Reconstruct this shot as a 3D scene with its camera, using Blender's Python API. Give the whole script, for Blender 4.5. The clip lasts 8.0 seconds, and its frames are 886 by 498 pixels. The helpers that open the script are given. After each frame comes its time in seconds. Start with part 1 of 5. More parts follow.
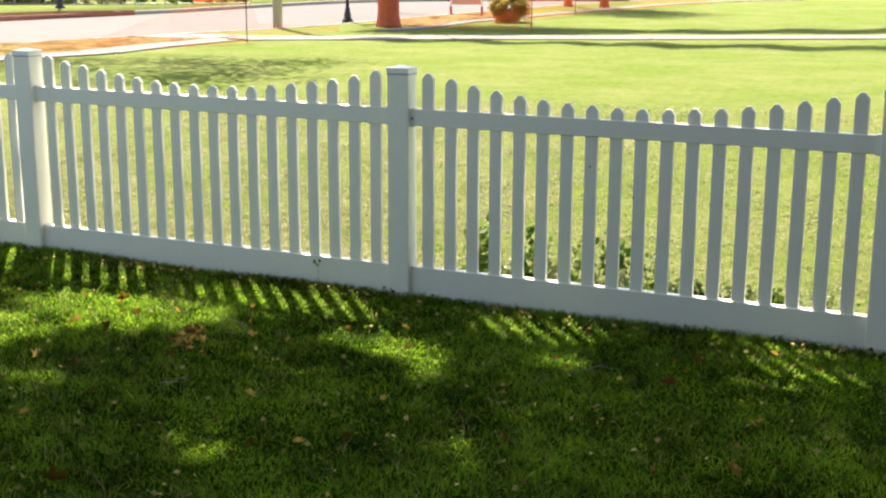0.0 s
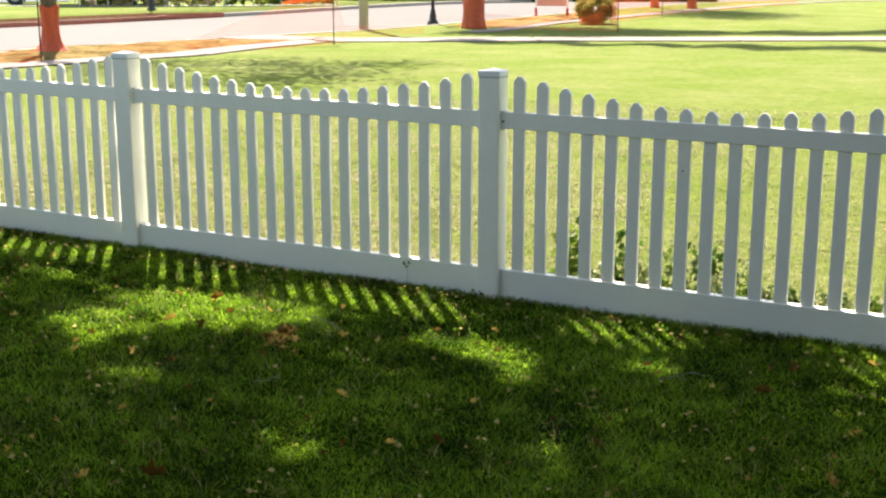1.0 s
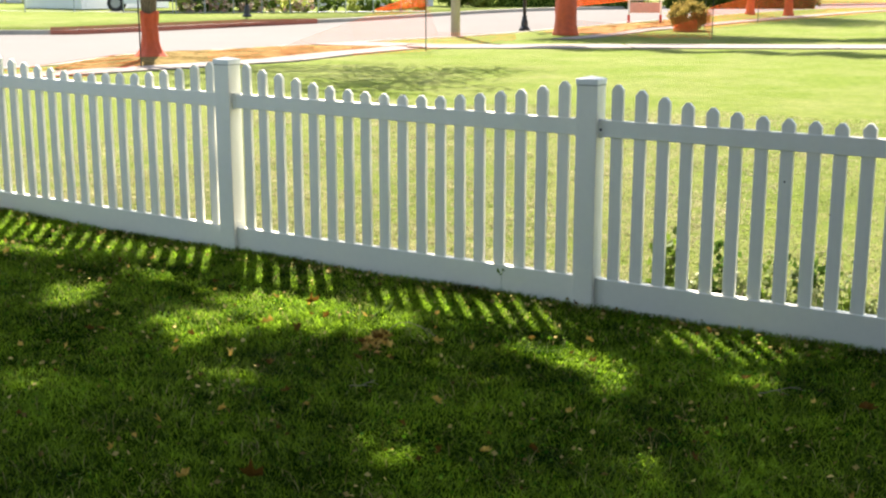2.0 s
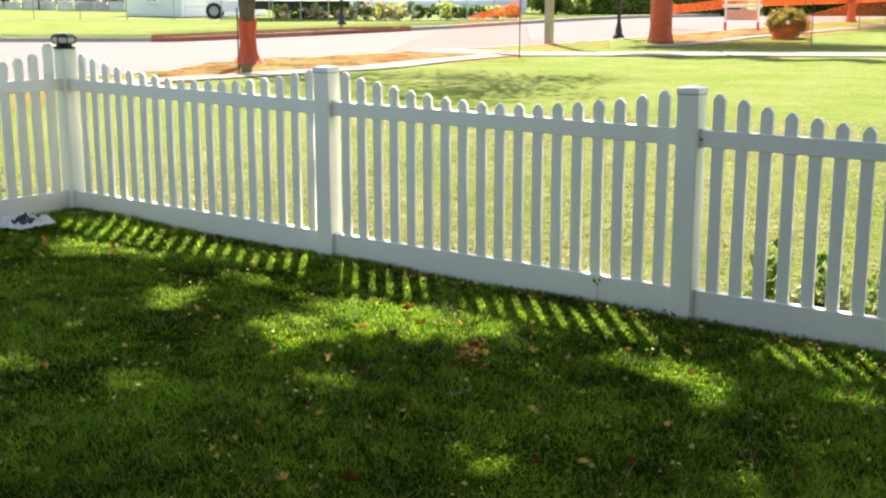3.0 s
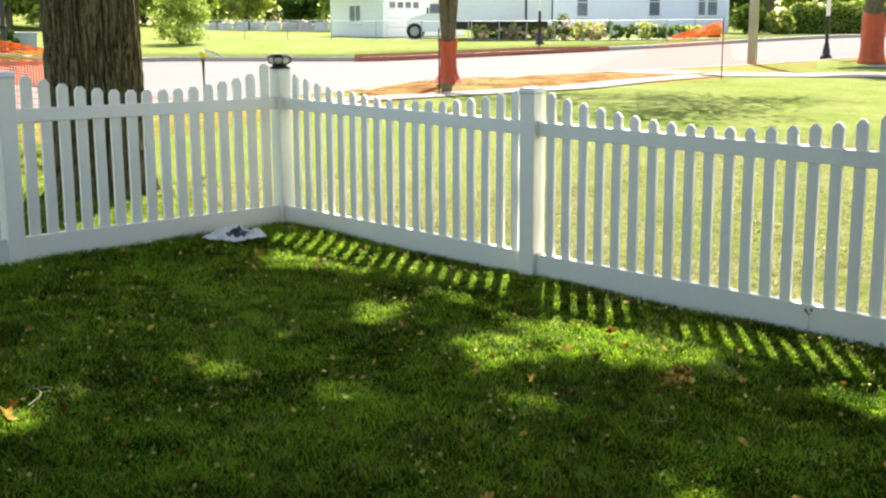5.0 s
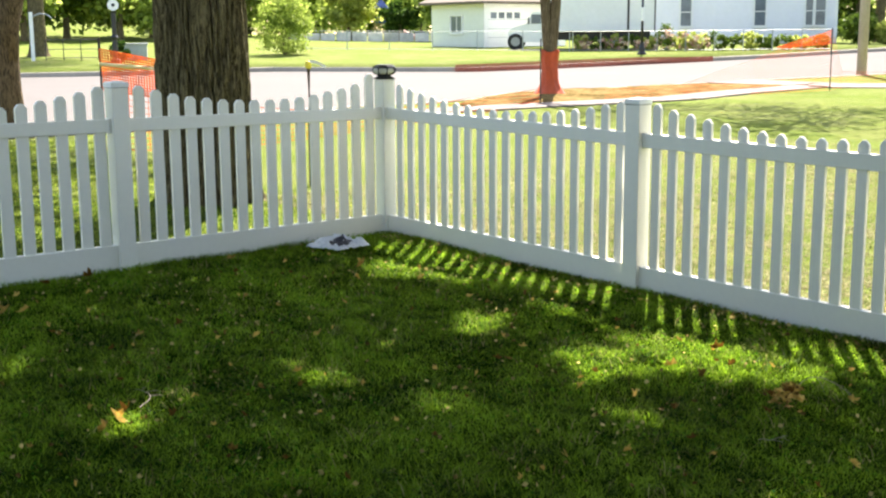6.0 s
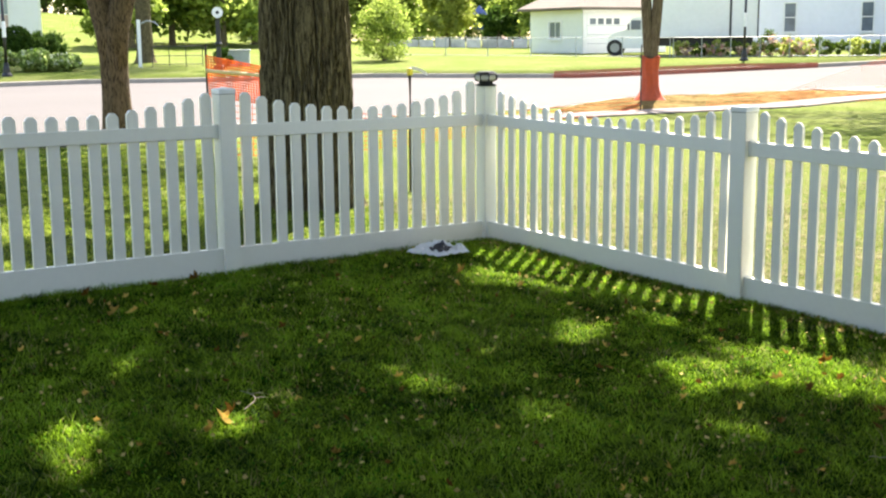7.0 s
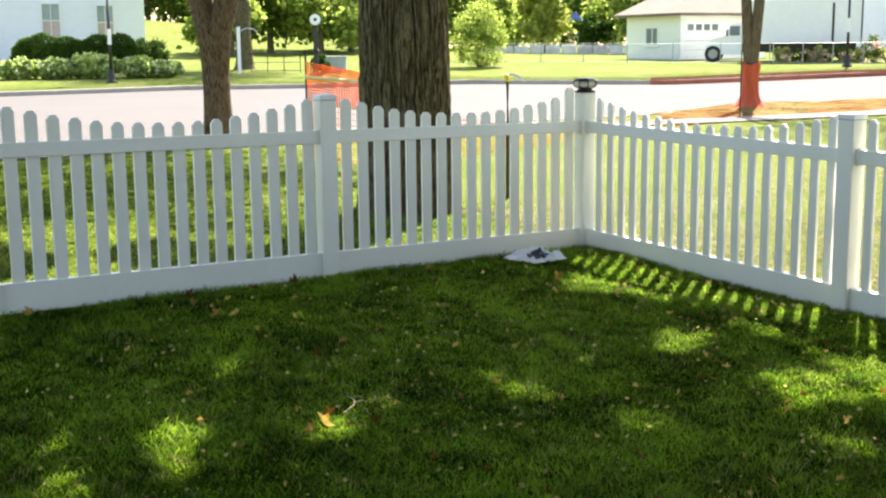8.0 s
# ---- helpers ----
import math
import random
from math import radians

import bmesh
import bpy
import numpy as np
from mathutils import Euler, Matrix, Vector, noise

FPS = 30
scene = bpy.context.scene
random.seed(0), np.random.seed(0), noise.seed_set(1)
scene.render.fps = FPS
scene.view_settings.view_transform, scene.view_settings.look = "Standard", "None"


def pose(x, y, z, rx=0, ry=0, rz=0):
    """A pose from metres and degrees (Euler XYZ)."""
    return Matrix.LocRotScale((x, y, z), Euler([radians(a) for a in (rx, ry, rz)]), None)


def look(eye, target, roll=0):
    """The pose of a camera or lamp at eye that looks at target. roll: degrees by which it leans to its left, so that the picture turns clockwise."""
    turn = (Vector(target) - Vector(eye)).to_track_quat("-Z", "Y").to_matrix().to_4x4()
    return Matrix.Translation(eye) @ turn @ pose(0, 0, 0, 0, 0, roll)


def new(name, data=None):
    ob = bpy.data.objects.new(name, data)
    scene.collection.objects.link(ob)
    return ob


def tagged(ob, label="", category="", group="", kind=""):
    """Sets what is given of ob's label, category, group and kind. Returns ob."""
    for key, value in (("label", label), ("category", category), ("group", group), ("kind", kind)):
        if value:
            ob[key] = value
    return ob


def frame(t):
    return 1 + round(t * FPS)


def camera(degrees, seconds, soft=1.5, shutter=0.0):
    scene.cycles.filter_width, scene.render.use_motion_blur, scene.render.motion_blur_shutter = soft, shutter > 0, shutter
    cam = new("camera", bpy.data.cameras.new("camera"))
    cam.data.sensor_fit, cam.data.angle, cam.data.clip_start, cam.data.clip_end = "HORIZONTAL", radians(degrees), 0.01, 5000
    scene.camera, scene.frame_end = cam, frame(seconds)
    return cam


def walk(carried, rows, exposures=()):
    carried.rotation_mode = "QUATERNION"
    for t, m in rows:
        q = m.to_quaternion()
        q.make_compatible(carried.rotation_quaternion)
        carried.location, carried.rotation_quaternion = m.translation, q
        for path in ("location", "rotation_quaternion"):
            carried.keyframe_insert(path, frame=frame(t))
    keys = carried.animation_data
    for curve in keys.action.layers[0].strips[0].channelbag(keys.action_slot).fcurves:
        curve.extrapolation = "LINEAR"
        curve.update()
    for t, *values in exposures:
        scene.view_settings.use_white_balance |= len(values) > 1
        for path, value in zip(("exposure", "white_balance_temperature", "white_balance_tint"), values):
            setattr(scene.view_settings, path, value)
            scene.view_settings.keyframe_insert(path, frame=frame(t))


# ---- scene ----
cam = camera(40.7, 8.0, soft=2.2, shutter=0.0)
PATH = [
    (0, (7.463, -5.676, 1.587), (6.716, -3.871, 1.157), 0.2),
    (0.5, (7.445, -5.685, 1.59), (6.636, -3.907, 1.16), 0.1),
    (1, (7.425, -5.696, 1.595), (6.554, -3.947, 1.167), 0.0),
    (1.5, (7.405, -5.705, 1.597), (6.47, -3.989, 1.174), -0.0),
    (3, (7.355, -5.731, 1.607), (6.229, -4.129, 1.201), -0.1),
    (3.5, (7.341, -5.742, 1.609), (6.152, -4.184, 1.21), -0.2),
    (4, (7.33, -5.757, 1.614), (6.079, -4.247, 1.223), -0.3),
    (4.5, (7.311, -5.767, 1.615), (5.998, -4.308, 1.232), -0.3),
    (6, (7.266, -5.786, 1.618), (5.778, -4.498, 1.262), -0.4),
    (6.5, (7.254, -5.804, 1.621), (5.714, -4.576, 1.27), -0.5),
    (7, (7.244, -5.812, 1.624), (5.655, -4.647, 1.279), -0.5),
    (7.5, (7.234, -5.826, 1.622), (5.6, -4.725, 1.283), -0.6),
    (8, (7.221, -5.84, 1.624), (5.545, -4.802, 1.291), -0.6),
]
walk(cam, [(t, look(eye, target, roll)) for t, eye, target, roll in PATH], exposures=[(0.0, 2.25, 7600, 11), (4.0, 2.35, 7400, 11.5), (8.0, 2.43, 7300, 12.5)])

# ---- world and sun ----
SUN_EL = radians(50.5)
SUN_FROM = Vector((-0.625, 0.78, 0.0)).normalized()          # horizontal way towards the sun
TO_SUN = Vector((SUN_FROM.x * math.cos(SUN_EL), SUN_FROM.y * math.cos(SUN_EL), math.sin(SUN_EL)))
world = bpy.data.worlds.new("sky")
scene.world = world
world.use_nodes = True
wn = world.node_tree
sky = wn.nodes.new("ShaderNodeTexSky")
sky.sky_type = "NISHITA"
sky.sun_disc = False
sky.dust_density, sky.ozone_density = 1.6, 0.9
sky.sun_elevation = SUN_EL
sky.sun_rotation = math.atan2(SUN_FROM.x, SUN_FROM.y)
wn.links.new(sky.outputs[0], wn.nodes["Background"].inputs[0])
wn.nodes["Background"].inputs[1].default_value = 0.10
sun_data = bpy.data.lights.new("sun", "SUN")
sun_data.energy, sun_data.angle, sun_data.color = 4.5, radians(0.53), (1.0, 0.975, 0.945)
sun_ob = new("sun", sun_data)
sun_ob.matrix_world = look((0, 0, 40), tuple(Vector((0, 0, 40)) - TO_SUN))


# ---- materials ----
def mat(name, color=(0.5, 0.5, 0.5), rough=0.6, metal=0.0, var=0.15, scale=8.0, scale2=1.2, bump=0.0, bump_scale=60.0,
        hue=None, island=0.0, trans=0.0, obj_random=0.0, spec=0.5, con=1.0):
    """A principled material with colour variation at two scales, optional bump, per-piece variation and leaf translucency."""
    m = bpy.data.materials.new(name)
    m.use_nodes = True
    nt = m.node_tree
    N, L = nt.nodes, nt.links
    bsdf = N["Principled BSDF"]
    bsdf.inputs["Roughness"].default_value = rough
    bsdf.inputs["Metallic"].default_value = metal
    bsdf.inputs["Specular IOR Level"].default_value = spec
    n1 = N.new("ShaderNodeTexNoise")
    n1.inputs["Scale"].default_value, n1.inputs["Detail"].default_value = scale, 5.0
    n2 = N.new("ShaderNodeTexNoise")
    n2.inputs["Scale"].default_value, n2.inputs["Detail"].default_value = scale2, 3.0
    geo = N.new("ShaderNodeNewGeometry")
    L.new(geo.outputs["Position"], n1.inputs["Vector"])
    L.new(geo.outputs["Position"], n2.inputs["Vector"])
    add = N.new("ShaderNodeMath")
    add.operation = "ADD"
    L.new(n1.outputs["Fac"], add.inputs[0])
    L.new(n2.outputs["Fac"], add.inputs[1])
    val = add.outputs[0]
    if island or obj_random:
        extra = N.new("ShaderNodeMath")
        extra.operation = "MULTIPLY_ADD"
        if island:
            L.new(geo.outputs["Random Per Island"], extra.inputs[0])
        else:
            info = N.new("ShaderNodeObjectInfo")
            L.new(info.outputs["Random"], extra.inputs[0])
        extra.inputs[1].default_value = (island or obj_random) * 2
        L.new(val, extra.inputs[2])
        sub = N.new("ShaderNodeMath")
        sub.operation = "SUBTRACT"
        L.new(extra.outputs[0], sub.inputs[0])
        sub.inputs[1].default_value = island or obj_random
        val = sub.outputs[0]
    ramp = N.new("ShaderNodeMapRange")
    ramp.inputs["From Min"].default_value, ramp.inputs["From Max"].default_value = 1 - 0.4 / con, 1 + 0.4 / con
    L.new(val, ramp.inputs["Value"])
    mix = N.new("ShaderNodeMix")
    mix.data_type = "RGBA"
    lo = tuple(c * (1 - var) for c in color)
    hi = hue if hue else tuple(min(1.0, c * (1 + var)) for c in color)
    mix.inputs[6].default_value, mix.inputs[7].default_value = (*lo, 1), (*hi, 1)
    L.new(ramp.outputs[0], mix.inputs[0])
    L.new(mix.outputs[2], bsdf.inputs["Base Color"])
    if bump:
        nb = N.new("ShaderNodeTexNoise")
        nb.inputs["Scale"].default_value, nb.inputs["Detail"].default_value = bump_scale, 6.0
        L.new(geo.outputs["Position"], nb.inputs["Vector"])
        b = N.new("ShaderNodeBump")
        b.inputs["Strength"].default_value, b.inputs["Distance"].default_value = min(1.0, bump), 0.02
        L.new(nb.outputs["Fac"], b.inputs["Height"])
        L.new(b.outputs[0], bsdf.inputs["Normal"])
    if trans:
        out = N["Material Output"]
        tr = N.new("ShaderNodeBsdfTranslucent")
        L.new(mix.outputs[2], tr.inputs["Color"])
        ms = N.new("ShaderNodeMixShader")
        ms.inputs[0].default_value = trans
        L.new(bsdf.outputs[0], ms.inputs[1])
        L.new(tr.outputs[0], ms.inputs[2])
        L.new(ms.outputs[0], out.inputs["Surface"])
    return m


def turf_mat(name, deep, fresh, dry):
    """Mown grass seen from afar: fine blade grain, tufts a hand wide, and wide drifts of dry thatch."""
    m = bpy.data.materials.new(name)
    m.use_nodes = True
    N, L = m.node_tree.nodes, m.node_tree.links
    bsdf = N["Principled BSDF"]
    bsdf.inputs["Roughness"].default_value = 0.95
    bsdf.inputs["Specular IOR Level"].default_value = 0.05
    geo = N.new("ShaderNodeNewGeometry")

    def grain(scale, detail, lo, hi, rough=0.6):
        n = N.new("ShaderNodeTexNoise")
        n.inputs["Scale"].default_value, n.inputs["Detail"].default_value, n.inputs["Roughness"].default_value = scale, detail, rough
        L.new(geo.outputs["Position"], n.inputs["Vector"])
        r = N.new("ShaderNodeMapRange")
        r.inputs["From Min"].default_value, r.inputs["From Max"].default_value = lo, hi
        L.new(n.outputs["Fac"], r.inputs["Value"])
        return r.outputs[0]

    def blend(fac, a, b):
        x = N.new("ShaderNodeMix")
        x.data_type = "RGBA"
        L.new(fac, x.inputs[0])
        for k, v in ((6, a), (7, b)):
            if isinstance(v, tuple):
                x.inputs[k].default_value = (*v, 1)
            else:
                L.new(v, x.inputs[k])
        return x.outputs[2]

    tufts, blades, drifts = grain(7.5, 9.0, 0.36, 0.64, 0.82), grain(34.0, 6.0, 0.30, 0.70, 0.7), grain(0.55, 9.0, 0.42, 0.70, 0.78)
    green = blend(tufts, deep, fresh)
    part_dry = N.new("ShaderNodeMath")
    part_dry.operation = "MULTIPLY"
    L.new(drifts, part_dry.inputs[0])
    L.new(blades, part_dry.inputs[1])
    L.new(blend(part_dry.outputs[0], green, dry), bsdf.inputs["Base Color"])
    b = N.new("ShaderNodeBump")
    b.inputs["Strength"].default_value, b.inputs["Distance"].default_value = 0.8, 0.02
    L.new(blades, b.inputs["Height"])
    L.new(b.outputs[0], bsdf.inputs["Normal"])
    return m


def bark_mat(name, dark, light, around=26.0, upright=3.2, depth=0.03):
    """Bark: long upright ridges with dark furrows between, broken at intervals."""
    m = bpy.data.materials.new(name)
    m.use_nodes = True
    nt = m.node_tree
    N, L = nt.nodes, nt.links
    bsdf = N["Principled BSDF"]
    bsdf.inputs["Roughness"].default_value = 0.95
    bsdf.inputs["Specular IOR Level"].default_value = 0.15
    coord = N.new("ShaderNodeTexCoord")
    mp = N.new("ShaderNodeMapping")
    mp.inputs["Scale"].default_value = (around, around, upright)
    L.new(coord.outputs["Object"], mp.inputs["Vector"])
    nz = N.new("ShaderNodeTexNoise")
    nz.inputs["Scale"].default_value, nz.inputs["Detail"].default_value, nz.inputs["Distortion"].default_value = 1.0, 4.0, 0.6
    L.new(mp.outputs[0], nz.inputs["Vector"])
    fine = N.new("ShaderNodeTexNoise")
    fine.inputs["Scale"].default_value, fine.inputs["Detail"].default_value = 70.0, 5.0
    L.new(coord.outputs["Object"], fine.inputs["Vector"])
    add = N.new("ShaderNodeMath")
    add.operation = "MULTIPLY_ADD"
    L.new(fine.outputs["Fac"], add.inputs[0])
    add.inputs[1].default_value = 0.35
    L.new(nz.outputs["Fac"], add.inputs[2])
    rg = N.new("ShaderNodeMapRange")
    rg.inputs["From Min"].default_value, rg.inputs["From Max"].default_value = 0.54, 0.76
    L.new(add.outputs[0], rg.inputs["Value"])
    mix = N.new("ShaderNodeMix")
    mix.data_type = "RGBA"
    mix.inputs[6].default_value, mix.inputs[7].default_value = (*dark, 1), (*light, 1)
    L.new(rg.outputs[0], mix.inputs[0])
    L.new(mix.outputs[2], bsdf.inputs["Base Color"])
    b = N.new("ShaderNodeBump")
    b.inputs["Strength"].default_value, b.inputs["Distance"].default_value = 1.0, depth
    L.new(add.outputs[0], b.inputs["Height"])
    L.new(b.outputs[0], bsdf.inputs["Normal"])
    return m


VINYL = mat("white_vinyl", (0.84, 0.82, 0.73), 0.38, var=0.03, scale=30, scale2=2, bump=0.05, bump_scale=40)
VINYL_CAP = mat("white_vinyl_cap", (0.82, 0.83, 0.82), 0.35, var=0.03, scale=30)
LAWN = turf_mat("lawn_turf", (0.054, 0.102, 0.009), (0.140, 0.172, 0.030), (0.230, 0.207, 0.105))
# lush yard turf, also darkened in colour to deepen the tree's shade
YARD = mat("yard_turf_shaded", (0.008, 0.034, 0.001), 1.0, var=0.5, scale=20, scale2=3.0, hue=(0.035, 0.065, 0.004), bump=0.8, bump_scale=60, spec=0.0, con=1.5)
# green yard blades; their dark end is lowered to deepen the shade
BLADE_SHADE = mat("grass_blade", (0.002, 0.046, 0.000), 0.5, var=0.5, scale=7, scale2=1.5, hue=(0.325, 0.53, 0.036), island=0.24, trans=0.58, spec=0.06, con=1.2)
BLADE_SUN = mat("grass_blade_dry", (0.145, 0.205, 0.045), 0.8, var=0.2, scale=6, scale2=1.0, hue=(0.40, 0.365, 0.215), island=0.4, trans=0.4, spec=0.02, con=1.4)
BLADE_LUSH = mat("grass_blade_lush", (0.045, 0.130, 0.012), 0.8, var=0.35, scale=6, scale2=1.0, hue=(0.31, 0.39, 0.06), island=0.4, trans=0.4, spec=0.02, con=1.4)
# dry blades, with the bright haze over the corner put into their colour
BLADE_GLARE = mat("grass_blade_glare", (0.25, 0.245, 0.125), 0.8, var=0.25, scale=6, scale2=1.0, hue=(0.50, 0.45, 0.29), island=0.4, trans=0.35, spec=0.02, con=1.3)
CLOVER = mat("clover_leaf", (0.03, 0.16, 0.006), 0.8, var=0.3, scale=6, hue=(0.16, 0.34, 0.02), island=0.5, trans=0.4, spec=0.1)
STRAW = mat("dry_straw", (0.26, 0.22, 0.06), 0.7, var=0.35, scale=20, hue=(0.50, 0.44, 0.18), island=0.5, trans=0.3, spec=0.0)
ROAD = mat("street_concrete", (0.083, 0.077, 0.075), 0.9, var=0.12, scale=6, scale2=0.25, bump=0.2, bump_scale=30, spec=0.2)
CONC = mat("pavement_concrete", (0.165, 0.14, 0.128), 0.9, var=0.15, scale=7, scale2=0.6, bump=0.2, bump_scale=40, obj_random=0.2, spec=0.2)
KERB = mat("kerb_concrete", (0.36, 0.32, 0.27), 0.85, var=0.2, scale=6, scale2=0.5, bump=0.2)
BARK = bark_mat("bark", (0.040, 0.031, 0.015), (0.17, 0.138, 0.078), 46, 7.0, 0.03)
BARK_L = bark_mat("bark_grey", (0.070, 0.055, 0.034), (0.175, 0.14, 0.09), 60, 6.0, 0.015)
POLEWOOD = mat("weathered_pole", (0.42, 0.36, 0.25), 0.9, var=0.2, scale=20, scale2=2, bump=0.4)
LEAF = mat("leaves", (0.06, 0.115, 0.015), 0.6, var=0.4, scale=2, scale2=0.3, hue=(0.15, 0.23, 0.03), island=0.4, trans=0.4, spec=0.2)
LEAF_M = mat("leaves_mid_green", (0.19, 0.30, 0.04), 0.6, var=0.4, scale=2, scale2=0.3, hue=(0.46, 0.56, 0.13), island=0.45, trans=0.6, spec=0.1)
LEAF_B = mat("leaves_olive", (0.20, 0.16, 0.035), 0.6, var=0.3, scale=3, hue=(0.42, 0.31, 0.09), island=0.4, trans=0.55, spec=0.05)
LEAF_Y = mat("leaves_yellow_green", (0.28, 0.36, 0.06), 0.6, var=0.35, scale=2, scale2=0.3, hue=(0.52, 0.57, 0.15), island=0.4, trans=0.58, spec=0.1)
LEAF_D = mat("leaves_dark", (0.028, 0.07, 0.012), 0.7, var=0.4, scale=2, scale2=0.3, hue=(0.08, 0.15, 0.025), island=0.4, trans=0.3, spec=0.05)
LEAF_W = mat("weed_leaf", (0.10, 0.15, 0.04), 0.55, var=0.4, scale=12, hue=(0.24, 0.28, 0.12), island=0.5, trans=0.35, spec=0.3)
FLOWER = mat("blossom", (0.55, 0.22, 0.20), 0.6, var=0.3, hue=(0.75, 0.62, 0.45), island=0.6, trans=0.3)
BLOSSOM_W = mat("pale_blossom", (0.20, 0.34, 0.05), 0.6, var=0.3, scale=2.5, scale2=0.8, hue=(0.52, 0.62, 0.22), island=0.5, trans=0.5, spec=0.2)
PALE_BLOOM = mat("pale_bloom", (0.52, 0.56, 0.36), 0.6, var=0.2, scale=4, hue=(0.74, 0.76, 0.58), island=0.5, trans=0.3, spec=0.1)
DEAD = mat("dead_leaf", (0.34, 0.17, 0.03), 0.75, var=0.55, scale=35, hue=(0.76, 0.52, 0.13), obj_random=0.7, trans=0.25, spec=0.1, con=1.2)
DEAD_S = mat("dead_leaf_litter", (0.20, 0.12, 0.03), 0.8, var=0.5, scale=30, hue=(0.68, 0.54, 0.20), island=0.6, trans=0.15, spec=0.0)
NET = mat("orange_net", (0.80, 0.10, 0.02), 0.5, var=0.12, scale=3, hue=(0.85, 0.16, 0.03), trans=0.35)
NET_G = mat("orange_net_muddy", (0.32, 0.14, 0.03), 0.7, var=0.3, scale=5, hue=(0.45, 0.21, 0.055), spec=0.05)
# far kerb's net: the kerb face's shade is mixed into this orange
NET_SHADE = mat("orange_net_shaded", (0.30, 0.085, 0.055), 0.7, var=0.25, scale=4, trans=0.1)
BARK_B = bark_mat("bark_brown", (0.040, 0.028, 0.016), (0.165, 0.118, 0.072), 60, 9.0, 0.03)
NET_D = mat("orange_net_wound", (0.50, 0.075, 0.02), 0.6, var=0.25, scale=9, trans=0.05)
STAKE = mat("stake_iron", (0.045, 0.028, 0.02), 0.7, var=0.3, scale=20)
PALE_TAPE = mat("pale_tape", (0.72, 0.62, 0.36), 0.5, var=0.15, scale=12)
TAPE = mat("yellow_tape", (0.75, 0.62, 0.05), 0.45, var=0.1)
BLACK = mat("black_metal", (0.012, 0.012, 0.013), 0.4, var=0.3, scale=20)
LENS = mat("clear_lamp_lens", (0.62, 0.60, 0.50), 0.15, var=0.1, scale=30)
WHITE = mat("white_paint", (0.85, 0.85, 0.83), 0.5, var=0.05, scale=6, scale2=0.8)
SIDING = mat("white_siding", (0.82, 0.82, 0.86), 0.6, var=0.04, scale=4, scale2=0.5, obj_random=0.08)
CREAM = mat("pale_green_siding", (0.77, 0.79, 0.72), 0.6, var=0.04, scale=4, scale2=0.5, obj_random=0.1)
ROOF = mat("brown_shingles", (0.15, 0.12, 0.095), 0.9, var=0.2, scale=10, scale2=1)
GLASS = mat("window_pane", (0.15, 0.18, 0.21), 0.08, var=0.3, scale=1.5)
PALE_PANE = mat("pale_curtained_pane", (0.30, 0.36, 0.36), 0.2, var=0.25, scale=3)
CURTAIN = mat("window_curtain", (0.55, 0.42, 0.36), 0.8, var=0.2, scale=6)
RUBBER = mat("tyre_rubber", (0.02, 0.02, 0.02), 0.8, var=0.2)
STEEL = mat("wheel_steel", (0.32, 0.33, 0.34), 0.45, metal=0.4, var=0.2)
# dark tone that stands in for shadow in the cap seam
SEAM_SHADE = mat("seam_shade_vinyl", (0.27, 0.27, 0.23), 0.8, var=0.3, scale=25)
GREY = mat("grey_metal", (0.35, 0.37, 0.38), 0.5, metal=0.3, var=0.15)
STONE = mat("wall_stone", (0.62, 0.59, 0.53), 0.9, var=0.3, scale=3, bump=0.4, obj_random=0.3)
PAPER = mat("plastic_bag", (0.78, 0.78, 0.79), 0.35, var=0.08, scale=10)
INK = mat("dark_print", (0.03, 0.03, 0.04), 0.5, var=0.3, scale=30)
PINK = mat("faded_red_paint", (0.75, 0.38, 0.33), 0.6, var=0.12)
RED = mat("red_paint", (0.55, 0.05, 0.04), 0.5, var=0.15)
BLUE = mat("blue_plastic", (0.03, 0.09, 0.42), 0.5, var=0.15)
TWIG = mat("dry_twig", (0.32, 0.27, 0.20), 0.8, var=0.3, scale=40)
SOIL = mat("bare_soil", (0.060, 0.046, 0.016), 0.95, var=0.4, scale=9, scale2=1.6, hue=(0.215, 0.155, 0.070), bump=0.7, spec=0.0, con=1.5)
# for the unseen walls that hold skylight off the yard
SKY_BLOCK = mat("sky_block_dark", (0.12, 0.085, 0.07), 0.9, var=0.3, scale=6, scale2=1)


# ---- helpers of this scene ----
def mesh_ob(name, verts, faces, material, parent=None, smooth=False):
    me = bpy.data.meshes.new(name)
    me.from_pydata([tuple(v) for v in verts], [], [tuple(f) for f in faces])
    for m in (material if isinstance(material, (list, tuple)) else [material]):
        me.materials.append(m)
    if smooth:
        me.polygons.foreach_set("use_smooth", [True] * len(me.polygons))
    ob = new(name, me)
    ob.parent = parent
    return ob


def part(name, bm, material, parent=None, label="", smooth=False):
    me = bpy.data.meshes.new(name)
    bm.normal_update()
    bm.to_mesh(me)
    bm.free()
    me.materials.append(material)
    if smooth:
        me.polygons.foreach_set("use_smooth", [True] * len(me.polygons))
    ob = new(name, me)
    ob.parent = parent
    if label:
        ob["label"] = label
    return ob


def thing(name, m, label, category, group=""):
    ob = new(name)
    ob.empty_display_size = 0.2
    ob.matrix_basis = m
    return tagged(ob, label, category, group)


